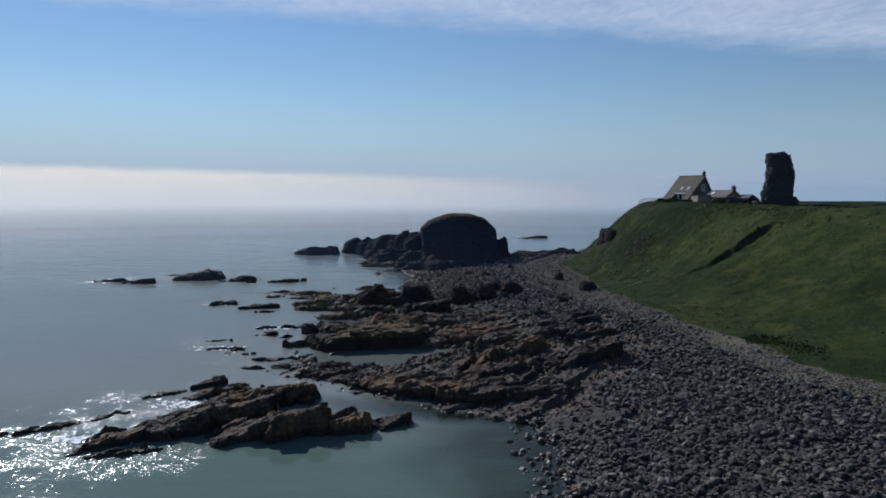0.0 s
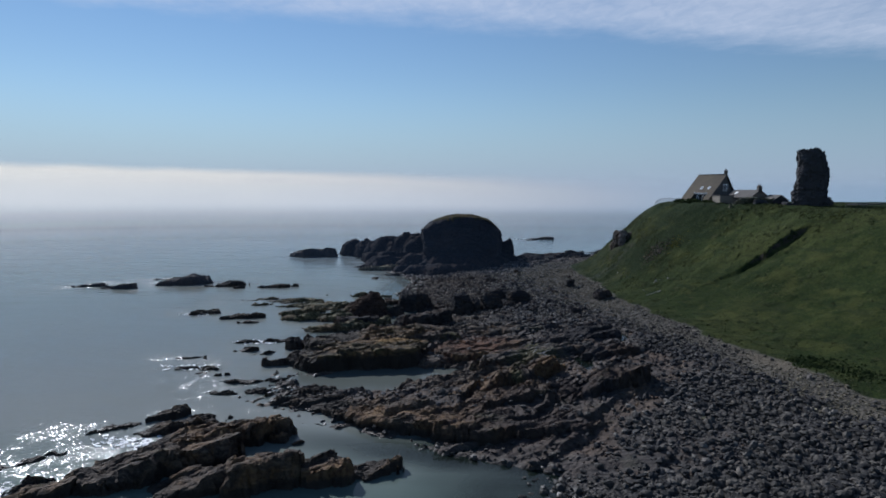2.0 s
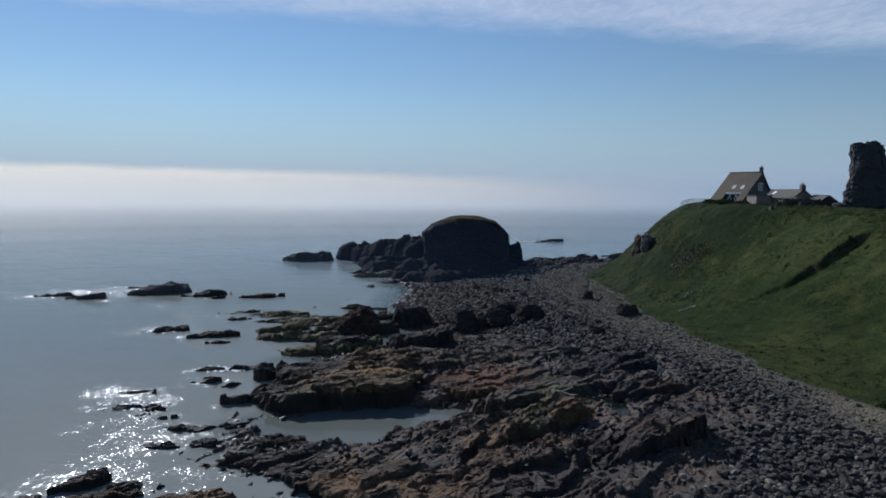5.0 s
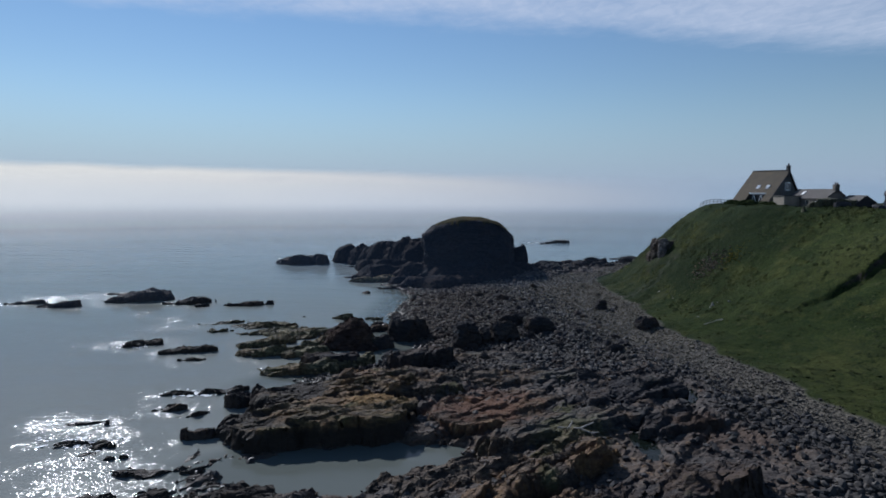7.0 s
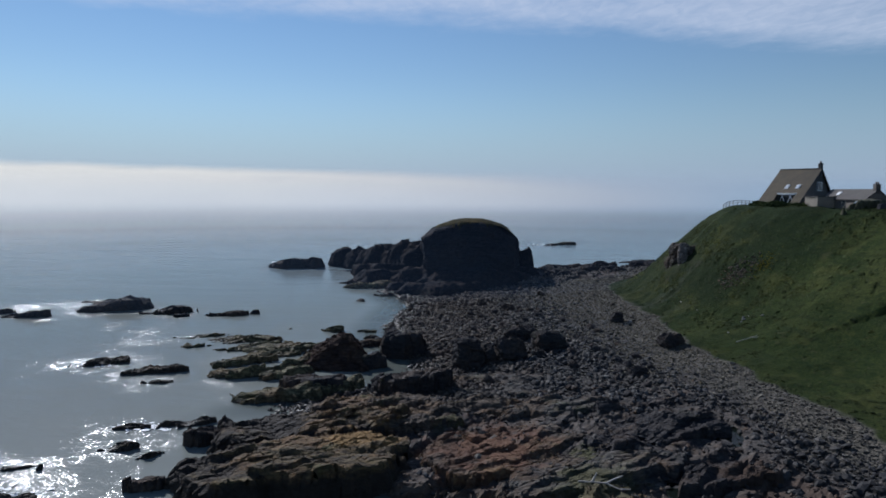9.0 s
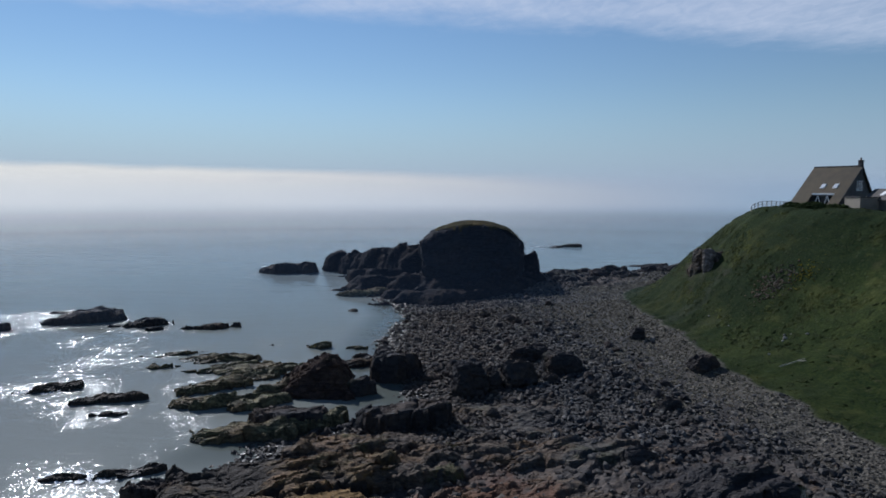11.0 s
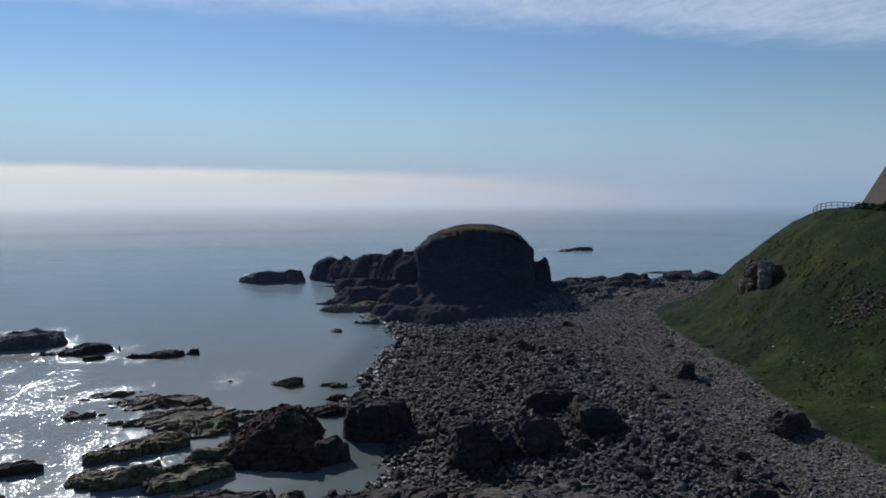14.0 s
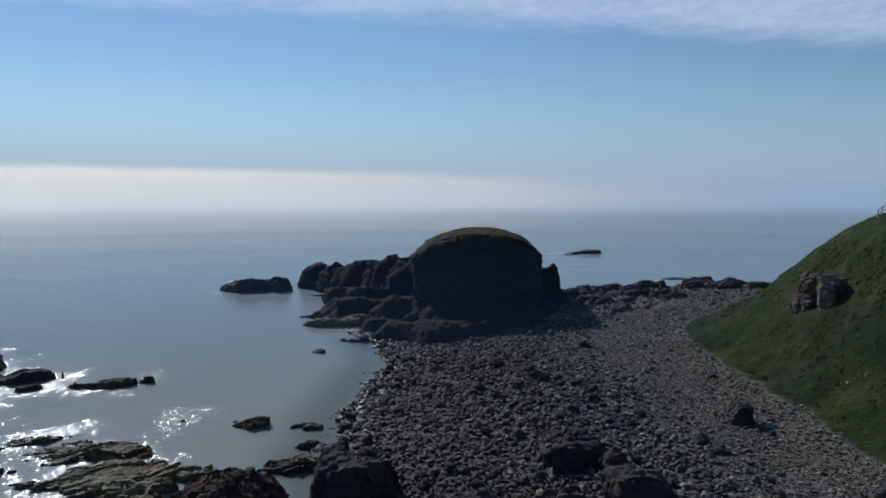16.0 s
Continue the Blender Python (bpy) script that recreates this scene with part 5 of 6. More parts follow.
for a, b in ((o0 + 0.3, o0 + 1.1), (o0 + 1.9, o0 + 1.1), (o0 + 1.9, o0 + 2.7), (o1 - 0.1, o0 + 2.7)):
    bm = boxes(((-0.06, -0.06, 0), (0.06, 0.06, math.hypot(b - a, 2.3))), bevel=0.01)
    bmesh.ops.transform(bm, matrix=Matrix.Translation((a, ov + 0.0, 0.1)) @ Matrix.Rotation(math.atan2(b - a, 2.3), 4, "Y"), verts=bm.verts[:])
    part("brace", bm, WHITE, house, "white timber brace")
wall_box("verandah_rail", (o0, ov + 1.2, 0.6), (o1, ov + 1.3, 0.72), WHITE, house)
wall_box("verandah_glass", (o0 + 0.3, 4.52, 0.1), (o1 - 0.3, 4.58, 2.2), GLASS, house, "dark glazed doors")
for u in (2.1, 4.2):
    v = 3.75
    t = math.atan2(RIDGE - 0.35, RUN)
    m = Matrix.Translation((u, v, roof_z(v))) @ Matrix.Rotation(-t, 4, "X")
    bm = boxes(((-0.36, -0.55, -0.05), (0.36, 0.55, 0.1)), bevel=0.02)
    bmesh.ops.transform(bm, matrix=m, verts=bm.verts[:])
    sky = part("skylight", bm, WHITE, house, "tilted roof window")
    bm = boxes(((-0.28, -0.45, 0.1), (0.28, 0.45, 0.125)), bevel=0)
    bmesh.ops.transform(bm, matrix=m, verts=bm.verts[:])
    part("pane", bm, SKY_PANE, sky, "roof pane coloured like reflected sky")
for v0, v1, z0, z1 in ((-0.9, 0.9, 3.3, 5.0),):
    win = part("window", boxes(((0.17, v0, z0), (0.26, v1, z1)), bevel=0.01), WHITE, house, "white gable window")
    for k in range(3):
        w = (v1 - v0) / 3
        part("pane", boxes(((0.15, v0 + w * k + 0.07, z0 + 0.1), (0.168, v0 + w * (k + 1) - 0.07, z1 - 0.1)), bevel=0), GLASS, win)
for a, b in (((0, RIDGE), (RUN, 0.35)), ((0, RIDGE), (-BACK, 2.7))):
    part("bargeboard", prism([(a[0], a[1] - 0.02), (b[0], b[1] - 0.02), (b[0], b[1] - 0.34), (a[0], a[1] - 0.34)], -0.16, -0.105), GABLE, house)
stackp = part("chimney", boxes(((0.0, -0.38, RIDGE - 1.5), (0.58, 0.28, RIDGE + 0.95)), ((-0.06, -0.44, RIDGE + 0.8), (0.64, 0.34, RIDGE + 0.95)), bevel=0.02), CHIMNEY, house, "stone chimney stack")
bm = bmesh.new()
bmesh.ops.create_cone(bm, cap_ends=True, segments=12, radius1=0.16, radius2=0.13, depth=0.45, matrix=Matrix.Translation((0.29, -0.05, RIDGE + 1.15)))
part("chimney_pot", bm, CLAY, stackp)

# the lower wing
wing_turn = math.degrees(math.atan2(10.6, -1.7))
wing = thing("cottage_wing", pose(68.5, 160.0, 22.2, 0, 0, wing_turn), "low stone cottage wing with a grey slate roof", "house")
WL, WH = 10.6, 2.0
part("wall", prism([(WH, -0.6), (-WH, -0.6), (-WH, 2.0), (0, 3.5), (WH, 2.0)], 0.0, 0.35), HARL, wing, "brown harled gable")
part("wall", prism([(WH, -0.6), (-WH, -0.6), (-WH, 2.0), (0, 3.5), (WH, 2.0)], WL - 0.35, WL), HARL, wing)
wall_box("wall", (0.35, WH - 0.35, -0.6), (WL - 0.35, WH, 2.0), HARL, wing, "brown harled wall")
wall_box("wall", (0.35, -WH, -0.6), (WL - 0.35, -WH + 0.35, 2.0), HARL, wing)
slope("roof", -0.12, WL + 0.1, (0, 3.7), (WH + 0.3, 1.95), SLATE, wing, "grey slate roof slope", 0.16)
slope("roof", -0.12, WL + 0.1, (0, 3.7), (-WH - 0.3, 1.95), SLATE, wing, "", 0.16)
ch = part("chimney", boxes(((0.0, -0.45, 2.9), (0.7, 0.45, 4.5)), ((-0.06, -0.5, 4.38), (0.76, 0.5, 4.5)), bevel=0.02), CHIMNEY, wing, "stone chimney stack")
for v in (-0.2, 0.2):
    bm = bmesh.new()
    bmesh.ops.create_cone(bm, cap_ends=True, segments=12, radius1=0.13, radius2=0.11, depth=0.4, matrix=Matrix.Translation((0.35, v, 4.7)))
    part("chimney_pot", bm, CLAY, ch)
for u in (2.0, 5.2, 8.0):
    w = part("window", boxes(((u - 0.5, WH - 0.02, 0.7), (u + 0.5, WH + 0.05, 1.7)), bevel=0.01), WOOD, wing, "small wooden window")
    part("pane", boxes(((u - 0.4, WH + 0.05, 0.8), (u + 0.4, WH + 0.065, 1.6)), bevel=0), GLASS, w)
m = Matrix.Translation((7.6, 1.05, 3.7 - 1.75 * 1.05 / 2.3)) @ Matrix.Rotation(-math.atan2(1.75, 2.3), 4, "X")
bm = boxes(((-0.4, -0.5, -0.04), (0.4, 0.5, 0.09)), bevel=0.02)
bmesh.ops.transform(bm, matrix=m, verts=bm.verts[:])
part("skylight", bm, WHITE, wing, "small roof window")

porch = thing("porch_extension", pose(65.3, 168.6, 22.1, 0, 0, 12), "flat-roofed pale stone extension of the house", "extension")
part("wall", boxes(((-3.7, -1.6, -0.8), (2.3, 1.6, 2.35)), bevel=0.03), BUFF, porch, "buff harled walls")
part("roof", boxes(((-3.85, -1.75, 2.354), (2.45, 1.75, 2.5)), bevel=0.03), SLATE, porch, "flat grey roof")

shed = thing("shed", pose(70.6, 154.6, 22.2, 0, 0, 96), "small dark stone shed with a pitched roof", "shed")
part("wall", prism([(1.7, -0.6), (-1.7, -0.6), (-1.7, 1.2), (0, 2.35), (1.7, 1.2)], 0, 4.6), MASONRY, shed, "dark stone walls")
slope("roof", -0.1, 4.7, (0, 2.55), (1.95, 1.2), SLATE, shed, "", 0.12)
slope("roof", -0.1, 4.7, (0, 2.55), (-1.95, 1.2), SLATE, shed, "", 0.12)

# a car parked behind the crest


def parked_car(m, paint, colour):
    car = thing("parked_car", m, colour + " hatchback parked beside the cottage", "car", "parked cars")
    part("body", prism([(-1.95, 0.35), (1.95, 0.35), (2.0, 0.75), (1.25, 0.95), (0.75, 1.42), (-1.35, 1.45), (-1.95, 1.0)], -0.82, 0.82, "y"), paint, car, colour + " painted body")
    for y in (-0.83, 0.83):
        part("side_window", prism([(0.95, 0.98), (0.62, 1.34), (-1.25, 1.36), (-1.5, 1.0)], y - 0.01, y + 0.01, "y"), GLASS, car)
    for x in (-1.25, 1.25):
        for y in (-0.78, 0.78):
            bm = bmesh.new()
            bmesh.ops.create_cone(bm, cap_ends=True, segments=20, radius1=0.32, radius2=0.32, depth=0.2, matrix=Matrix.Translation((x, y, 0.32)) @ Matrix.Rotation(radians(90), 4, "X"))
            wheel = part("wheel", bm, RUBBER, car)
            bm = bmesh.new()
            bmesh.ops.create_cone(bm, cap_ends=True, segments=16, radius1=0.19, radius2=0.19, depth=0.22, matrix=Matrix.Translation((x, y, 0.32)) @ Matrix.Rotation(radians(90), 4, "X"))
            part("rim", bm, SLATE, wheel)


CAR = plain_material("car_paint", (0.02, 0.03, 0.06), (0.03, 0.04, 0.075), 3.0, 0.25, 0.0)
RUBBER = plain_material("tyre_rubber", (0.015, 0.015, 0.015), (0.03, 0.03, 0.03), 8.0, 0.9, 0.01)
parked_car(pose(74.6, 152.6, float(ground_z(74.6, 152.6)) + 0.05, 0, 0, 15), CAR, "dark blue")
parked_car(pose(66.0, 158.6, float(ground_z(66.0, 158.6)) + 0.02, 0, 0, -60), WHITE, "white")
bed_rock(65.4, 154.8, 12.0, 2.6, 1.6, 12, 360, mat=BANK, base=float(ground_z(65.4, 154.8)), teeth=0.2, dip=0.05, k=3.0, cliff=0.4, back=0.5, label="low grassy earth bank before the cottage", group="", name="earth_bank", category="bank")

# garden fence along the cliff top
fence = thing("fence", pose(0, 0, 0), "weathered wooden post and rail fence along the cliff top", "fence")
stops = [Vector((50.3 + 8.9 * k / 12, 178.4 + 1.6 * k / 12 + 0.5 * math.sin(k * 0.7), 0)) for k in range(13)]
for v in stops:
    v.z = float(ground_z(v.x, v.y))
for v in stops:
    part("post", boxes(((v.x - 0.06, v.y - 0.06, v.z - 0.3), (v.x + 0.06, v.y + 0.06, v.z + 1.05)), bevel=0.01), WOOD, fence)
for a, b in zip(stops, stops[1:]):
    for up in (0.95, 0.5):
        bm = boxes(((0, -0.03, -0.05), ((b - a).length, 0.03, 0.05)), bevel=0.008)
        m = Matrix.Translation(a + Vector((0, 0, up))) @ (b - a).to_track_quat("X", "Z").to_matrix().to_4x4()
        bmesh.ops.transform(bm, matrix=m, verts=bm.verts[:])
        part("rail", bm, WOOD, fence)

# the ruined tower


def ruin_shape(p):
    """Flared at the foot, overhanging at the top of one side, its other shoulder rounded off."""
    out = p.copy()
    z = p[:, 2] + 6.0
    left = 2.7 + 0.3 * smooth(z, 9.2, 10.4) + 0.25 * smooth(z, 6.4, 4.6) + 0.55 * smooth(z, 4.4, 3.4)
    right = 2.7 + 0.1 * smooth(z, 4.0, 7.0) - 0.5 * smooth(z, 8.6, 10.6) - 0.35 * smooth(z, 10.4, 11.6)
    out[:, 0] = np.where(p[:, 0] < 0, p[:, 0] * left / 3.0, p[:, 0] * right / 3.0)
    lid = 11.95 - 0.25 * np.clip(out[:, 0] - 0.6, 0, 9) ** 1.3 + 0.45 * fbm(p[:, 0] * 0.9, p[:, 1] * 0.9, 0, 3, 9)
    out[:, 2] = np.minimum(p[:, 2], lid - 6.0)
    # missing and jutting stones
    cell = [np.floor(v + 0.35 * value_noise(p[:, 0], p[:, 1], p[:, 2], 7)).astype(np.int64) for v in (out[:, 0] / 0.75, out[:, 1] / 0.75, out[:, 2] / 0.5)]
    out[:, :2] *= (1 + 0.11 * (hashed(cell[0], cell[1], cell[2], 8) - 0.5))[:, None]
    return out


p, q = crag(60, (6.0, 5.0, 22.0), 401, boxy=3.4, rough=0.08, beds=0.006, thick=0.3, dip=(0, 0, 1), top=ruin_shape, cuts=0)
tower = tagged(new("ruined_tower", mesh_of("ruined_tower", p, q, MASONRY)), "tall ragged fragment of a ruined stone tower", "ruin")
tower.matrix_world = pose(72.3, 145.8, 22.2 + 5.5, 0, 0, -28)
for k, (x, y, a, b, h) in enumerate(((75.6, 146.5, 2.6, 3.0, 4.0), (67.9, 147.0, 1.6, 2.4, 2.2))):
    p, q = crag(24, (a, b, h), 410 + k, boxy=5, rough=0.1, beds=0.04, thick=0.4, dip=(0, 0, 1))
    w = tagged(new("ruined_wall", mesh_of("ruined_wall", p, q, MASONRY)), "low broken stub of a ruined stone wall", "ruin", "stubs of the ruin")
    w.matrix_world = pose(x, y, 22.3, 0, 0, 5)
for k, (x, y, a, b, h) in enumerate(((84.0, 146.0, 9.0, 1.3, 1.1), (64.5, 151.0, 3.0, 1.0, 1.6), (93.0, 143.0, 10.0, 1.2, 0.8))):
    p, q = crag(24, (a, b, h), 420 + k, boxy=5, rough=0.14, beds=0.05, thick=0.3, dip=(0, 0, 1))
    w = tagged(new("ruined_wall", mesh_of("ruined_wall", p, q, MASONRY)), "low broken stub of a ruined stone wall", "ruin", "stubs of the ruin")
    w.matrix_world = pose(x, y, float(ground_z(x, y)), 0, 0, 4)

# rock outcrop in the slope below the fence: a pale rib between dark buttresses
# the block right of the rib stands for a shaded hollow
for label, x, y, z, size, turn, tilt, mat, seed in (("pale quartz rib of the hillside outcrop", 40.2, 169.7, 13.1, (2.3, 2.2, 5.6), 30, (-6, 5), PALE_ROCK, 440), ("dark rock buttress in the grass slope", 39.4, 172.0, 12.8, (2.2, 2.4, 5.6), 20, (-6, 5), SLATY_ROCK, 430),
                                                   ("rock block in place of a shaded hollow beside the pale rib", 41.8, 169.6, 13.3, (2.6, 2.2, 3.8), 40, (-24, 0), SLATY_ROCK, 431), ("low dark rock beside the pale rib", 38.6, 173.2, 11.6, (1.6, 1.8, 2.6), 10, (-8, 6), SLATY_ROCK, 432)):
    rock("hillside_outcrop", x, y, size, turn, z, seed, label, "outcrops in the slope", mat, 28, tilt, boxy=3.4, rough=0.16, beds=0.07, thick=0.5, dip=(0.9, 0.4, 0.1), cuts=7)

# ---- plants and loose stones ----


def scatter_mesh(name, centres, sizes, turns, ball, mat, seed, squash=0.6, ragged=0.25, flat=True, fall=None):
    """Many small lumps joined into one mesh."""
    v0, f0 = ball
    rng = np.random.default_rng(seed)
    n, k = len(centres), len(v0)
    shapes = v0[None] * (1 + ragged * rng.uniform(-1, 1, (n, k, 1)))
    axes = np.stack([rng.uniform(0.8, 1.3, n), rng.uniform(0.65, 1.0, n), squash * rng.uniform(0.75, 1.25, n)], 1)
    shapes = shapes * axes[:, None] * (np.asarray(sizes) / 2)[:, None, None]
    tip = rng.uniform(-0.5, 0.5, n)[:, None]
    shapes = np.stack([shapes[..., 0], shapes[..., 1], shapes[..., 2] + tip * shapes[..., 0]], -1)
    c, s = np.cos(turns)[:, None], np.sin(turns)[:, None]
    xy = np.stack([shapes[..., 0] * c - shapes[..., 1] * s, shapes[..., 0] * s + shapes[..., 1] * c, shapes[..., 2]], -1)
    if fall is not None:
        xy[..., 2] += fall[0][:, None] * xy[..., 0] + fall[1][:, None] * xy[..., 1]
    v = (xy + np.asarray(centres)[:, None]).reshape(-1, 3)
    f = (f0[None] + (np.arange(n) * k)[:, None, None]).reshape(-1, f0.shape[1])
    return mesh_of(name, v, f, mat, flat)


def ico(sub):
    bm = bmesh.new()
    bmesh.ops.create_icosphere(bm, subdivisions=sub, radius=1)
    v = np.array([x.co[:] for x in bm.verts])
    f = np.array([[x.index for x in y.verts] for y in bm.faces])
    bm.free()
    return v, f


ICO1, ICO2 = ico(1), ico(2)
BLOCK = (np.array([(i, j, k) for i in (-0.66, 0.66) for j in (-0.66, 0.66) for k in (-0.6, 0.6)]), np.array(((0, 1, 3, 2), (4, 6, 7, 5), (0, 4, 5, 1), (2, 3, 7, 6), (0, 2, 6, 4), (1, 5, 7, 3))))
OCTA = (np.array(((1, 0, 0), (0, 1, 0), (-1, 0, 0), (0, -1, 0), (0, 0, 1), (0, 0, -1)), float), np.array([(i, (i + 1) % 4, 4) for i in range(4)] + [((i + 1) % 4, i, 5) for i in range(4)]))


def stones(count, x0, x1, y0, y1, lo, hi, seed, keep):
    rng = np.random.default_rng(seed)
    x, y = rng.uniform(x0, x1, count), rng.uniform(y0, y1, count)
    ok = keep(x, y, rng)
    x, y = x[ok], y[ok]
    size = lo + (hi - lo) * rng.uniform(0, 1, len(x)) ** 2.8
    return x, y, size, rng.uniform(0, 6.28, len(x))


def bank_width(y):
    """How far the fine shingle reaches down from the foot of the slope, as a share of its widest."""
    return np.interp(y, (90, 110, 145, 180), (0.45, 0.55, 1.1, 1.6))


def on_beach(x, y, rng):
    shore = np.interp(y, SHORE_Y, SHORE_X) + 1.2 * fbm(x / 5, y / 5, 0, 3, 51)
    u = x - shore
    d = toe_distance(x, y)
    share = np.clip(1.0 - 0.88 * platform(x, y), 0.12, 1) * (1 - 0.85 * sandy(x, y)) * smooth(u, -3.0, 1.0) * (1 - smooth(d, -1.0, 0.6))
    return rng.uniform(0, 1, len(x)) < share


def coarse(x, y, rng):
    fine = smooth(toe_distance(x, y) / bank_width(y), -14, -7) * 0.97
    return on_beach(x, y, rng) & (rng.uniform(0, 1, len(x)) > fine)


def fine(x, y, rng):
    return on_beach(x, y, rng) & (rng.uniform(0, 1, len(x)) < smooth(toe_distance(x, y) / bank_width(y), -20, -9))


x, y, size, turns = stones(42000, -26, 50, 40, 112, 0.2, 0.95, 501, coarse)
z = ground_z(x, y) + size * 0.12
order = np.argsort(np.hypot(x - 22, y - 58))
near, mid, far = order[:300], order[300:1800], order[1800:]
small = size[far] < 0.44
for group, ball, seed, high in ((mid, ICO2, 502, 0.68), (far[~small], ICO1, 509, 0.68), (far[small], BLOCK, 511, 0.9)):
    tagged(new("beach_stones", scatter_mesh("beach_stones", np.stack([x, y, z], 1)[group], size[group], turns[group], ball, COBBLE, seed, high, 0.28)), "rounded grey beach stones, large and small", "stones", kind="stuff")
shared = [scatter_mesh("beach_stone", np.zeros((1, 3)), np.ones(1), np.zeros(1), ICO2, COBBLE, 510 + k, 0.68, 0.26) for k in range(12)]
for n, i in enumerate(near):
    ob = new("beach_stone", shared[n % 12])
    ob.parent = ground
    ob.matrix_world = pose(x[i], y[i], z[i], 0, 0, math.degrees(turns[i])) @ Matrix.Scale(size[i], 4)
x, y, size, turns = stones(68000, -26, 40, 112, 232, 0.17, 0.85, 503, coarse)
big_x, big_y, big_size, big_turns = stones(800, -16, 32, 118, 215, 0.7, 1.6, 514, coarse)
tagged(new("beach_stones", scatter_mesh("beach_stones", np.stack([big_x, big_y, ground_z(big_x, big_y) + 0.15 * big_size], 1), big_size, big_turns, ICO2, DARK_ROCK, 515, 0.75, 0.16)), "larger dark stones strewn over the beach", "stones", kind="stuff")
far_x, far_y, far_size, far_turns = stones(16000, 18, 76, 214, 264, 0.25, 1.0, 512, coarse)
x, y, size, turns = np.r_[x, far_x], np.r_[y, far_y], np.r_[size, far_size], np.r_[turns, far_turns]
z = ground_z(x, y) + size * 0.12
large = (size > 0.45) & (y < 200)
for group, ball, seed, high in ((large, ICO1, 504, 0.7), (~large, BLOCK, 513, 0.95)):
    tagged(new("beach_stones", scatter_mesh("beach_stones", np.stack([x, y, z], 1)[group], size[group], turns[group], ball, COBBLE, seed, high, 0.33)), "rounded grey beach stones, large and small", "stones", kind="stuff")
x, y, size, turns = stones(16000, 4, 64, 4, 42, 0.25, 0.95, 516, coarse)
tagged(new("beach_stones", scatter_mesh("beach_stones", np.stack([x, y, ground_z(x, y) + size * 0.12], 1), size, turns, BLOCK, COBBLE, 517, 0.9, 0.3)), "rounded grey beach stones, large and small", "stones", kind="stuff")
x, y, size, turns = stones(80000, 0, 52, 46, 215, 0.14, 0.42, 505, fine)
far_x, far_y, far_size, far_turns = stones(14000, 24, 84, 200, 262, 0.2, 0.6, 518, on_beach)
x, y, size, turns = np.r_[x, far_x], np.r_[y, far_y], np.r_[size, far_size], np.r_[turns, far_turns]
ob = tagged(new("shingle", scatter_mesh("shingle", np.stack([x, y, ground_z(x, y) + size * 0.1], 1), size, turns, BLOCK, SHINGLE, 506, 0.9, 0.3)), "pale shingle at the top of the beach", "stones", kind="stuff")


def on_slope(x, y, rng):
    g = grass_mask(x, y)
    return rng.uniform(0, 1, len(x)) < g * (0.25 + 0.75 * smooth(fbm(x / 9, y / 9, 0, 3, 141), -0.4, 0.5))


x, y, size, turns = stones(85000, 28, 88, 56, 232, 0.2, 0.85, 507, on_slope)
fall = ((ground_z(x + 0.4, y) - ground_z(x - 0.4, y)) / 0.8, (ground_z(x, y + 0.4) - ground_z(x, y - 0.4)) / 0.8)
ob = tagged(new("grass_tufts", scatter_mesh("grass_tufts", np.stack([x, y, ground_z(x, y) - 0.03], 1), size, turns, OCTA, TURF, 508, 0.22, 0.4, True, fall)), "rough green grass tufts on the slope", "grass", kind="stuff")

# broken beds and rubble over the bare platform
RUBBLE = rock_material("broken_rock", dark=(0.03, 0.027, 0.027), mid=(0.075, 0.058, 0.048), pale=(0.155, 0.122, 0.09), weed=0.5)


def on_platform(x, y, rng):
    shore = np.interp(y, SHORE_Y, SHORE_X) + 1.2 * fbm(x / 5, y / 5, 0, 3, 51)
    return (rng.uniform(0, 1, len(x)) < platform(x, y) * smooth(x - shore, -1.5, 1.5)) & (toe_distance(x, y) < -2)


x, y, size, turns = stones(7000, -28, 30, 62, 130, 0.14, 0.6, 670, on_platform)
turns = STRIKE + np.random.default_rng(671).normal(0, 0.35, len(x))
tagged(new("rubble", scatter_mesh("rubble", np.stack([x, y, ground_z(x, y) + 0.02 * size], 1), size * 1.2, turns, ICO1, RUBBLE, 672, 0.6, 0.42)), "angular brown rubble broken from the rock beds", "rubble", kind="stuff")

# stones bared in the grass, yellow flowers beside them
rng = np.random.default_rng(675)
x, y = 44.3 + rng.normal(0, 1.5, 240), 155.0 + rng.normal(0, 1.3, 240)
tagged(new("slope_stones", scatter_mesh("slope_stones", np.stack([x, y, ground_z(x, y)], 1), rng.uniform(0.15, 0.5, 240), rng.uniform(0, 6.28, 240), BLOCK, RUBBLE, 676, 0.7, 0.3)), "patch of brown stones bared in the grass slope", "stones", kind="stuff")
x, y = 47.3 + rng.normal(0, 1.0, 150), 153.0 + rng.normal(0, 0.9, 150)
FLOWER = turf_material("yellow_flower", (0.09, 0.08, 0.012), (0.26, 0.21, 0.02))
tagged(new("flowers", scatter_mesh("flowers", np.stack([x, y, ground_z(x, y) + 0.12], 1), rng.uniform(0.12, 0.3, 150), rng.uniform(0, 6.28, 150), OCTA, FLOWER, 683, 0.6, 0.4)), "patch of yellow flowers in the grass slope", "flowers", kind="stuff")
for k, (x, y, a) in enumerate(((40.6, 143.5, 0.7), (40.9, 144.5, 0.5), (40.0, 143.0, 0.4), (41.5, 144.0, 0.35), (37.2, 140.3, 0.4), (42.6, 142.2, 0.5), (37.0, 152.5, 0.35), (36.2, 158.0, 0.4))):
    rock("slope_stone", x, y, (a, 0.7 * a, 0.6 * a), 40 * k, float(ground_z(x, y)) + 0.1 * a, 690 + k, "pale weathered stone lying in the grass", "pale stones in the grass", PALE_STONE, 12, boxy=2.6, rough=0.2, beds=0.03, cuts=6)

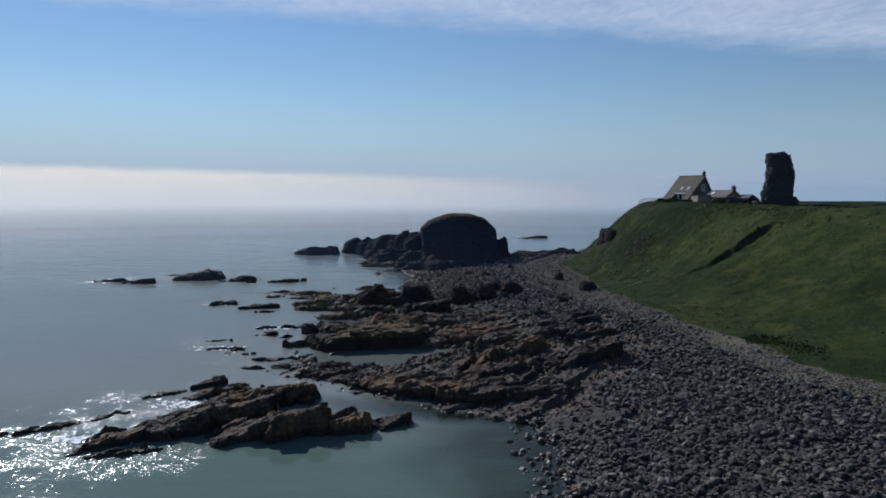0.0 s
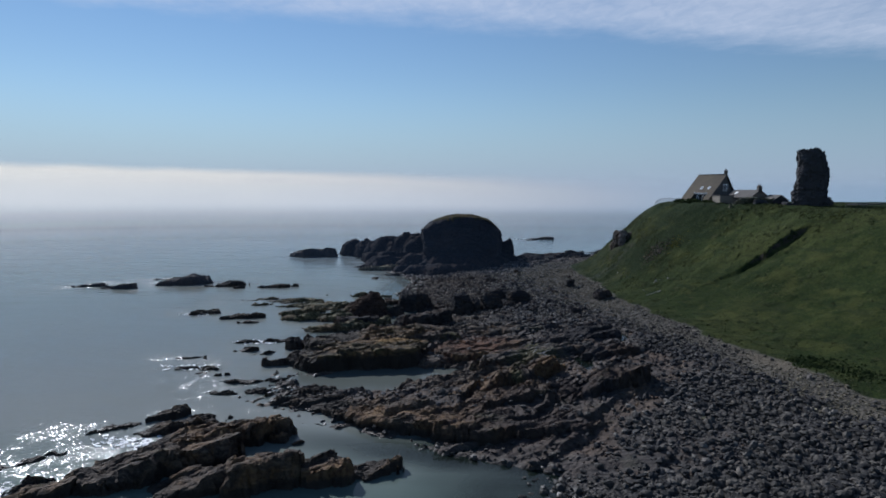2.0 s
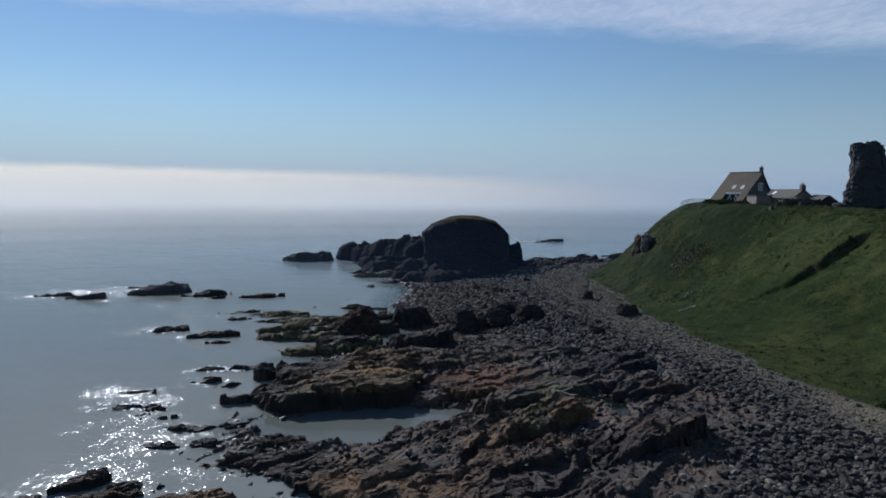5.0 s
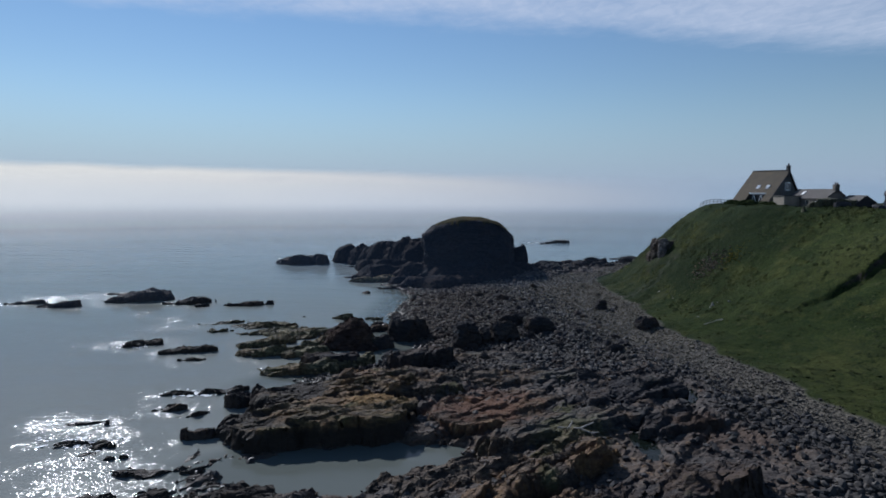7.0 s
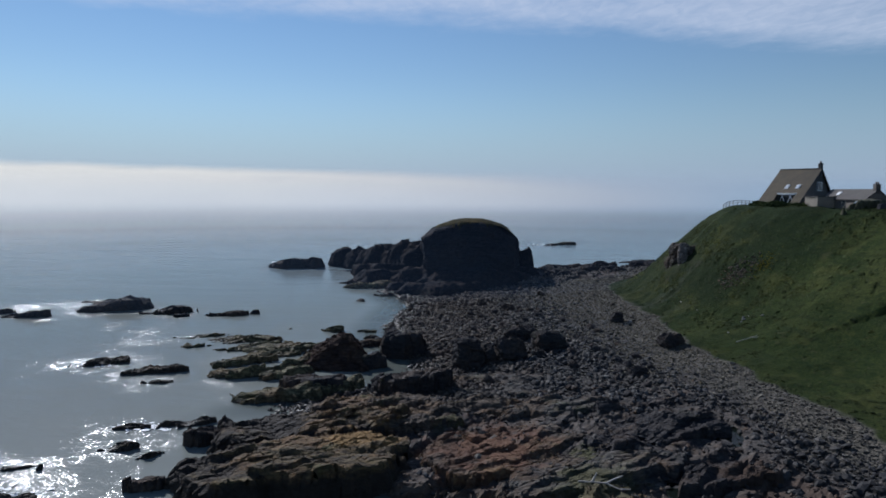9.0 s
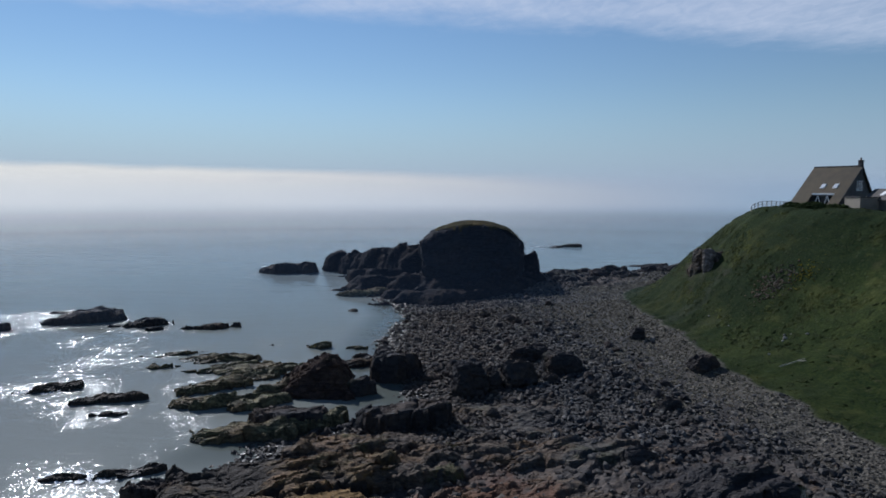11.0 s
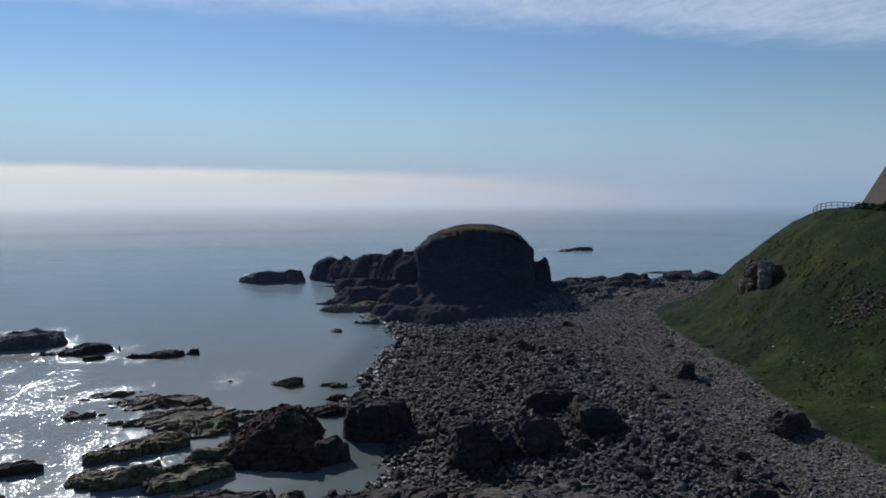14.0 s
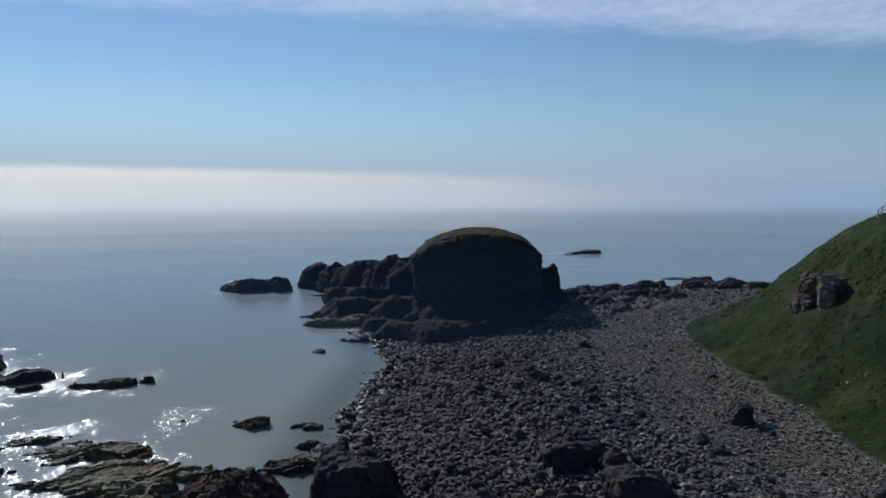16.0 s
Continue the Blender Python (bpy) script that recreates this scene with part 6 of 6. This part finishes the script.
# coarse dark herbs on the seaward end of the slope
x, y, size, turns = stones(60000, 30, 78, 112, 200, 0.22, 0.95, 677, on_slope)
keep = np.random.default_rng(678).uniform(0, 1, len(x)) < smooth(fbm(x / 4, y / 4, 0, 3, 143), -0.5, 0.35) * smooth(toe_distance(x, y), 3, 8) * smooth(y, 118, 150)
x, y, size, turns = x[keep], y[keep], size[keep], turns[keep]
fall = ((ground_z(x + 0.4, y) - ground_z(x - 0.4, y)) / 0.8, (ground_z(x, y + 0.4) - ground_z(x, y - 0.4)) / 0.8)
HERB = turf_material("herb_leaf", (0.009, 0.016, 0.007), (0.05, 0.06, 0.02))
tagged(new("herbs", scatter_mesh("herbs", np.stack([x, y, ground_z(x, y)], 1), size, turns, OCTA, HERB, 679, 0.34, 0.4, True, fall)), "coarse dark green herbs among the grass", "plants", kind="stuff")

# stones awash at the edge of the bay
rng = np.random.default_rng(680)
y = rng.uniform(49, 66, 90)
x = np.interp(y, SHORE_Y, SHORE_X) - 3.4 * rng.uniform(0, 1, 90) ** 1.5
tagged(new("beach_stones", scatter_mesh("beach_stones", np.stack([x, y, rng.uniform(-0.25, 0.05, 90)], 1), rng.uniform(0.35, 1.0, 90), rng.uniform(0, 6.28, 90), ICO2, COBBLE, 681, 0.75, 0.15)), "dark stones awash at the edge of the bay", "stones", kind="stuff")

# dark scrub at the foot of the slope
rng = np.random.default_rng(660)
x = np.concatenate([c + rng.normal(0, w, n) for c, w, n in ((45.6, 1.3, 260), (43.2, 1.3, 800))])
y = np.concatenate([c + rng.normal(0, w, n) for c, w, n in ((83.5, 1.5, 260), (88.6, 1.5, 800))])
keep = toe_distance(x, y) > 0.1
x, y = x[keep], y[keep]
tagged(new("scrub", scatter_mesh("scrub", np.stack([x, y, ground_z(x, y) + rng.uniform(-0.1, 0.15, len(x))], 1), rng.uniform(0.15, 0.5, len(x)), rng.uniform(0, 6.28, len(x)), OCTA, BUSH, 661, 0.8, 0.4)), "dark green scrub at the foot of the grass slope", "scrub", kind="stuff")

# foam where the swell breaks
for k, (x0, y0, a, b, count) in enumerate(((36.5, 357.5, 7.0, 1.6, 90), (-60.0, 268.0, 8.0, 1.5, 70), (-37.5, 61.0, 5.0, 1.5, 150), (-31.0, 71.5, 4.5, 1.6, 130), (-52.5, 136.0, 3.0, 1.2, 60), (-37.0, 98.0, 4.0, 1.6, 90), (-33.0, 113.5, 3.5, 1.4, 70))):
    rng = np.random.default_rng(640 + k)
    fx, fy = x0 + a * rng.normal(0, 0.5, count), y0 + b * rng.normal(0, 0.5, count)
    tagged(new("foam", scatter_mesh("foam", np.stack([fx, fy, np.full(count, 0.03)], 1), rng.uniform(0.15, 0.7, count) * (2.0 if y0 > 200 else 1.0), rng.uniform(-0.3, 0.3, count), ICO1, FOAM, 650 + k, 0.12, 0.4)), "white flecks of foam on the water", "foam", kind="stuff")

# shrubs in front of the house
for k, (x, y, a) in enumerate(((57.8, 171.6, 1.25), (60.2, 169.6, 1.0), (55.6, 173.8, 0.95))):
    rng = np.random.default_rng(600 + k)
    n = 420
    r = rng.uniform(0, 1, n) ** 0.5
    th = rng.uniform(0, 6.28, n)
    px, py = 2.3 * a * r * np.cos(th), 1.6 * a * r * np.sin(th)
    pz = rng.uniform(0.0, 1.0, n) * 1.0 * a * np.sqrt(np.clip(1.05 - r ** 2, 0.05, 1)) * (0.8 + 0.3 * value_noise(px * 1.3, py * 1.3, 0, 9))
    bush = thing("shrub", pose(x, y, float(ground_z(x, y)) - 0.1), "dense dark green shrub on the cliff edge", "shrub", "shrubs by the house")
    ob = new("foliage", scatter_mesh("foliage", np.stack([px, py, pz], 1), rng.uniform(0.25, 0.6, n), rng.uniform(0, 6.28, n), ICO1, BUSH, 620 + k, 0.7, 0.4))
    ob.parent = bush
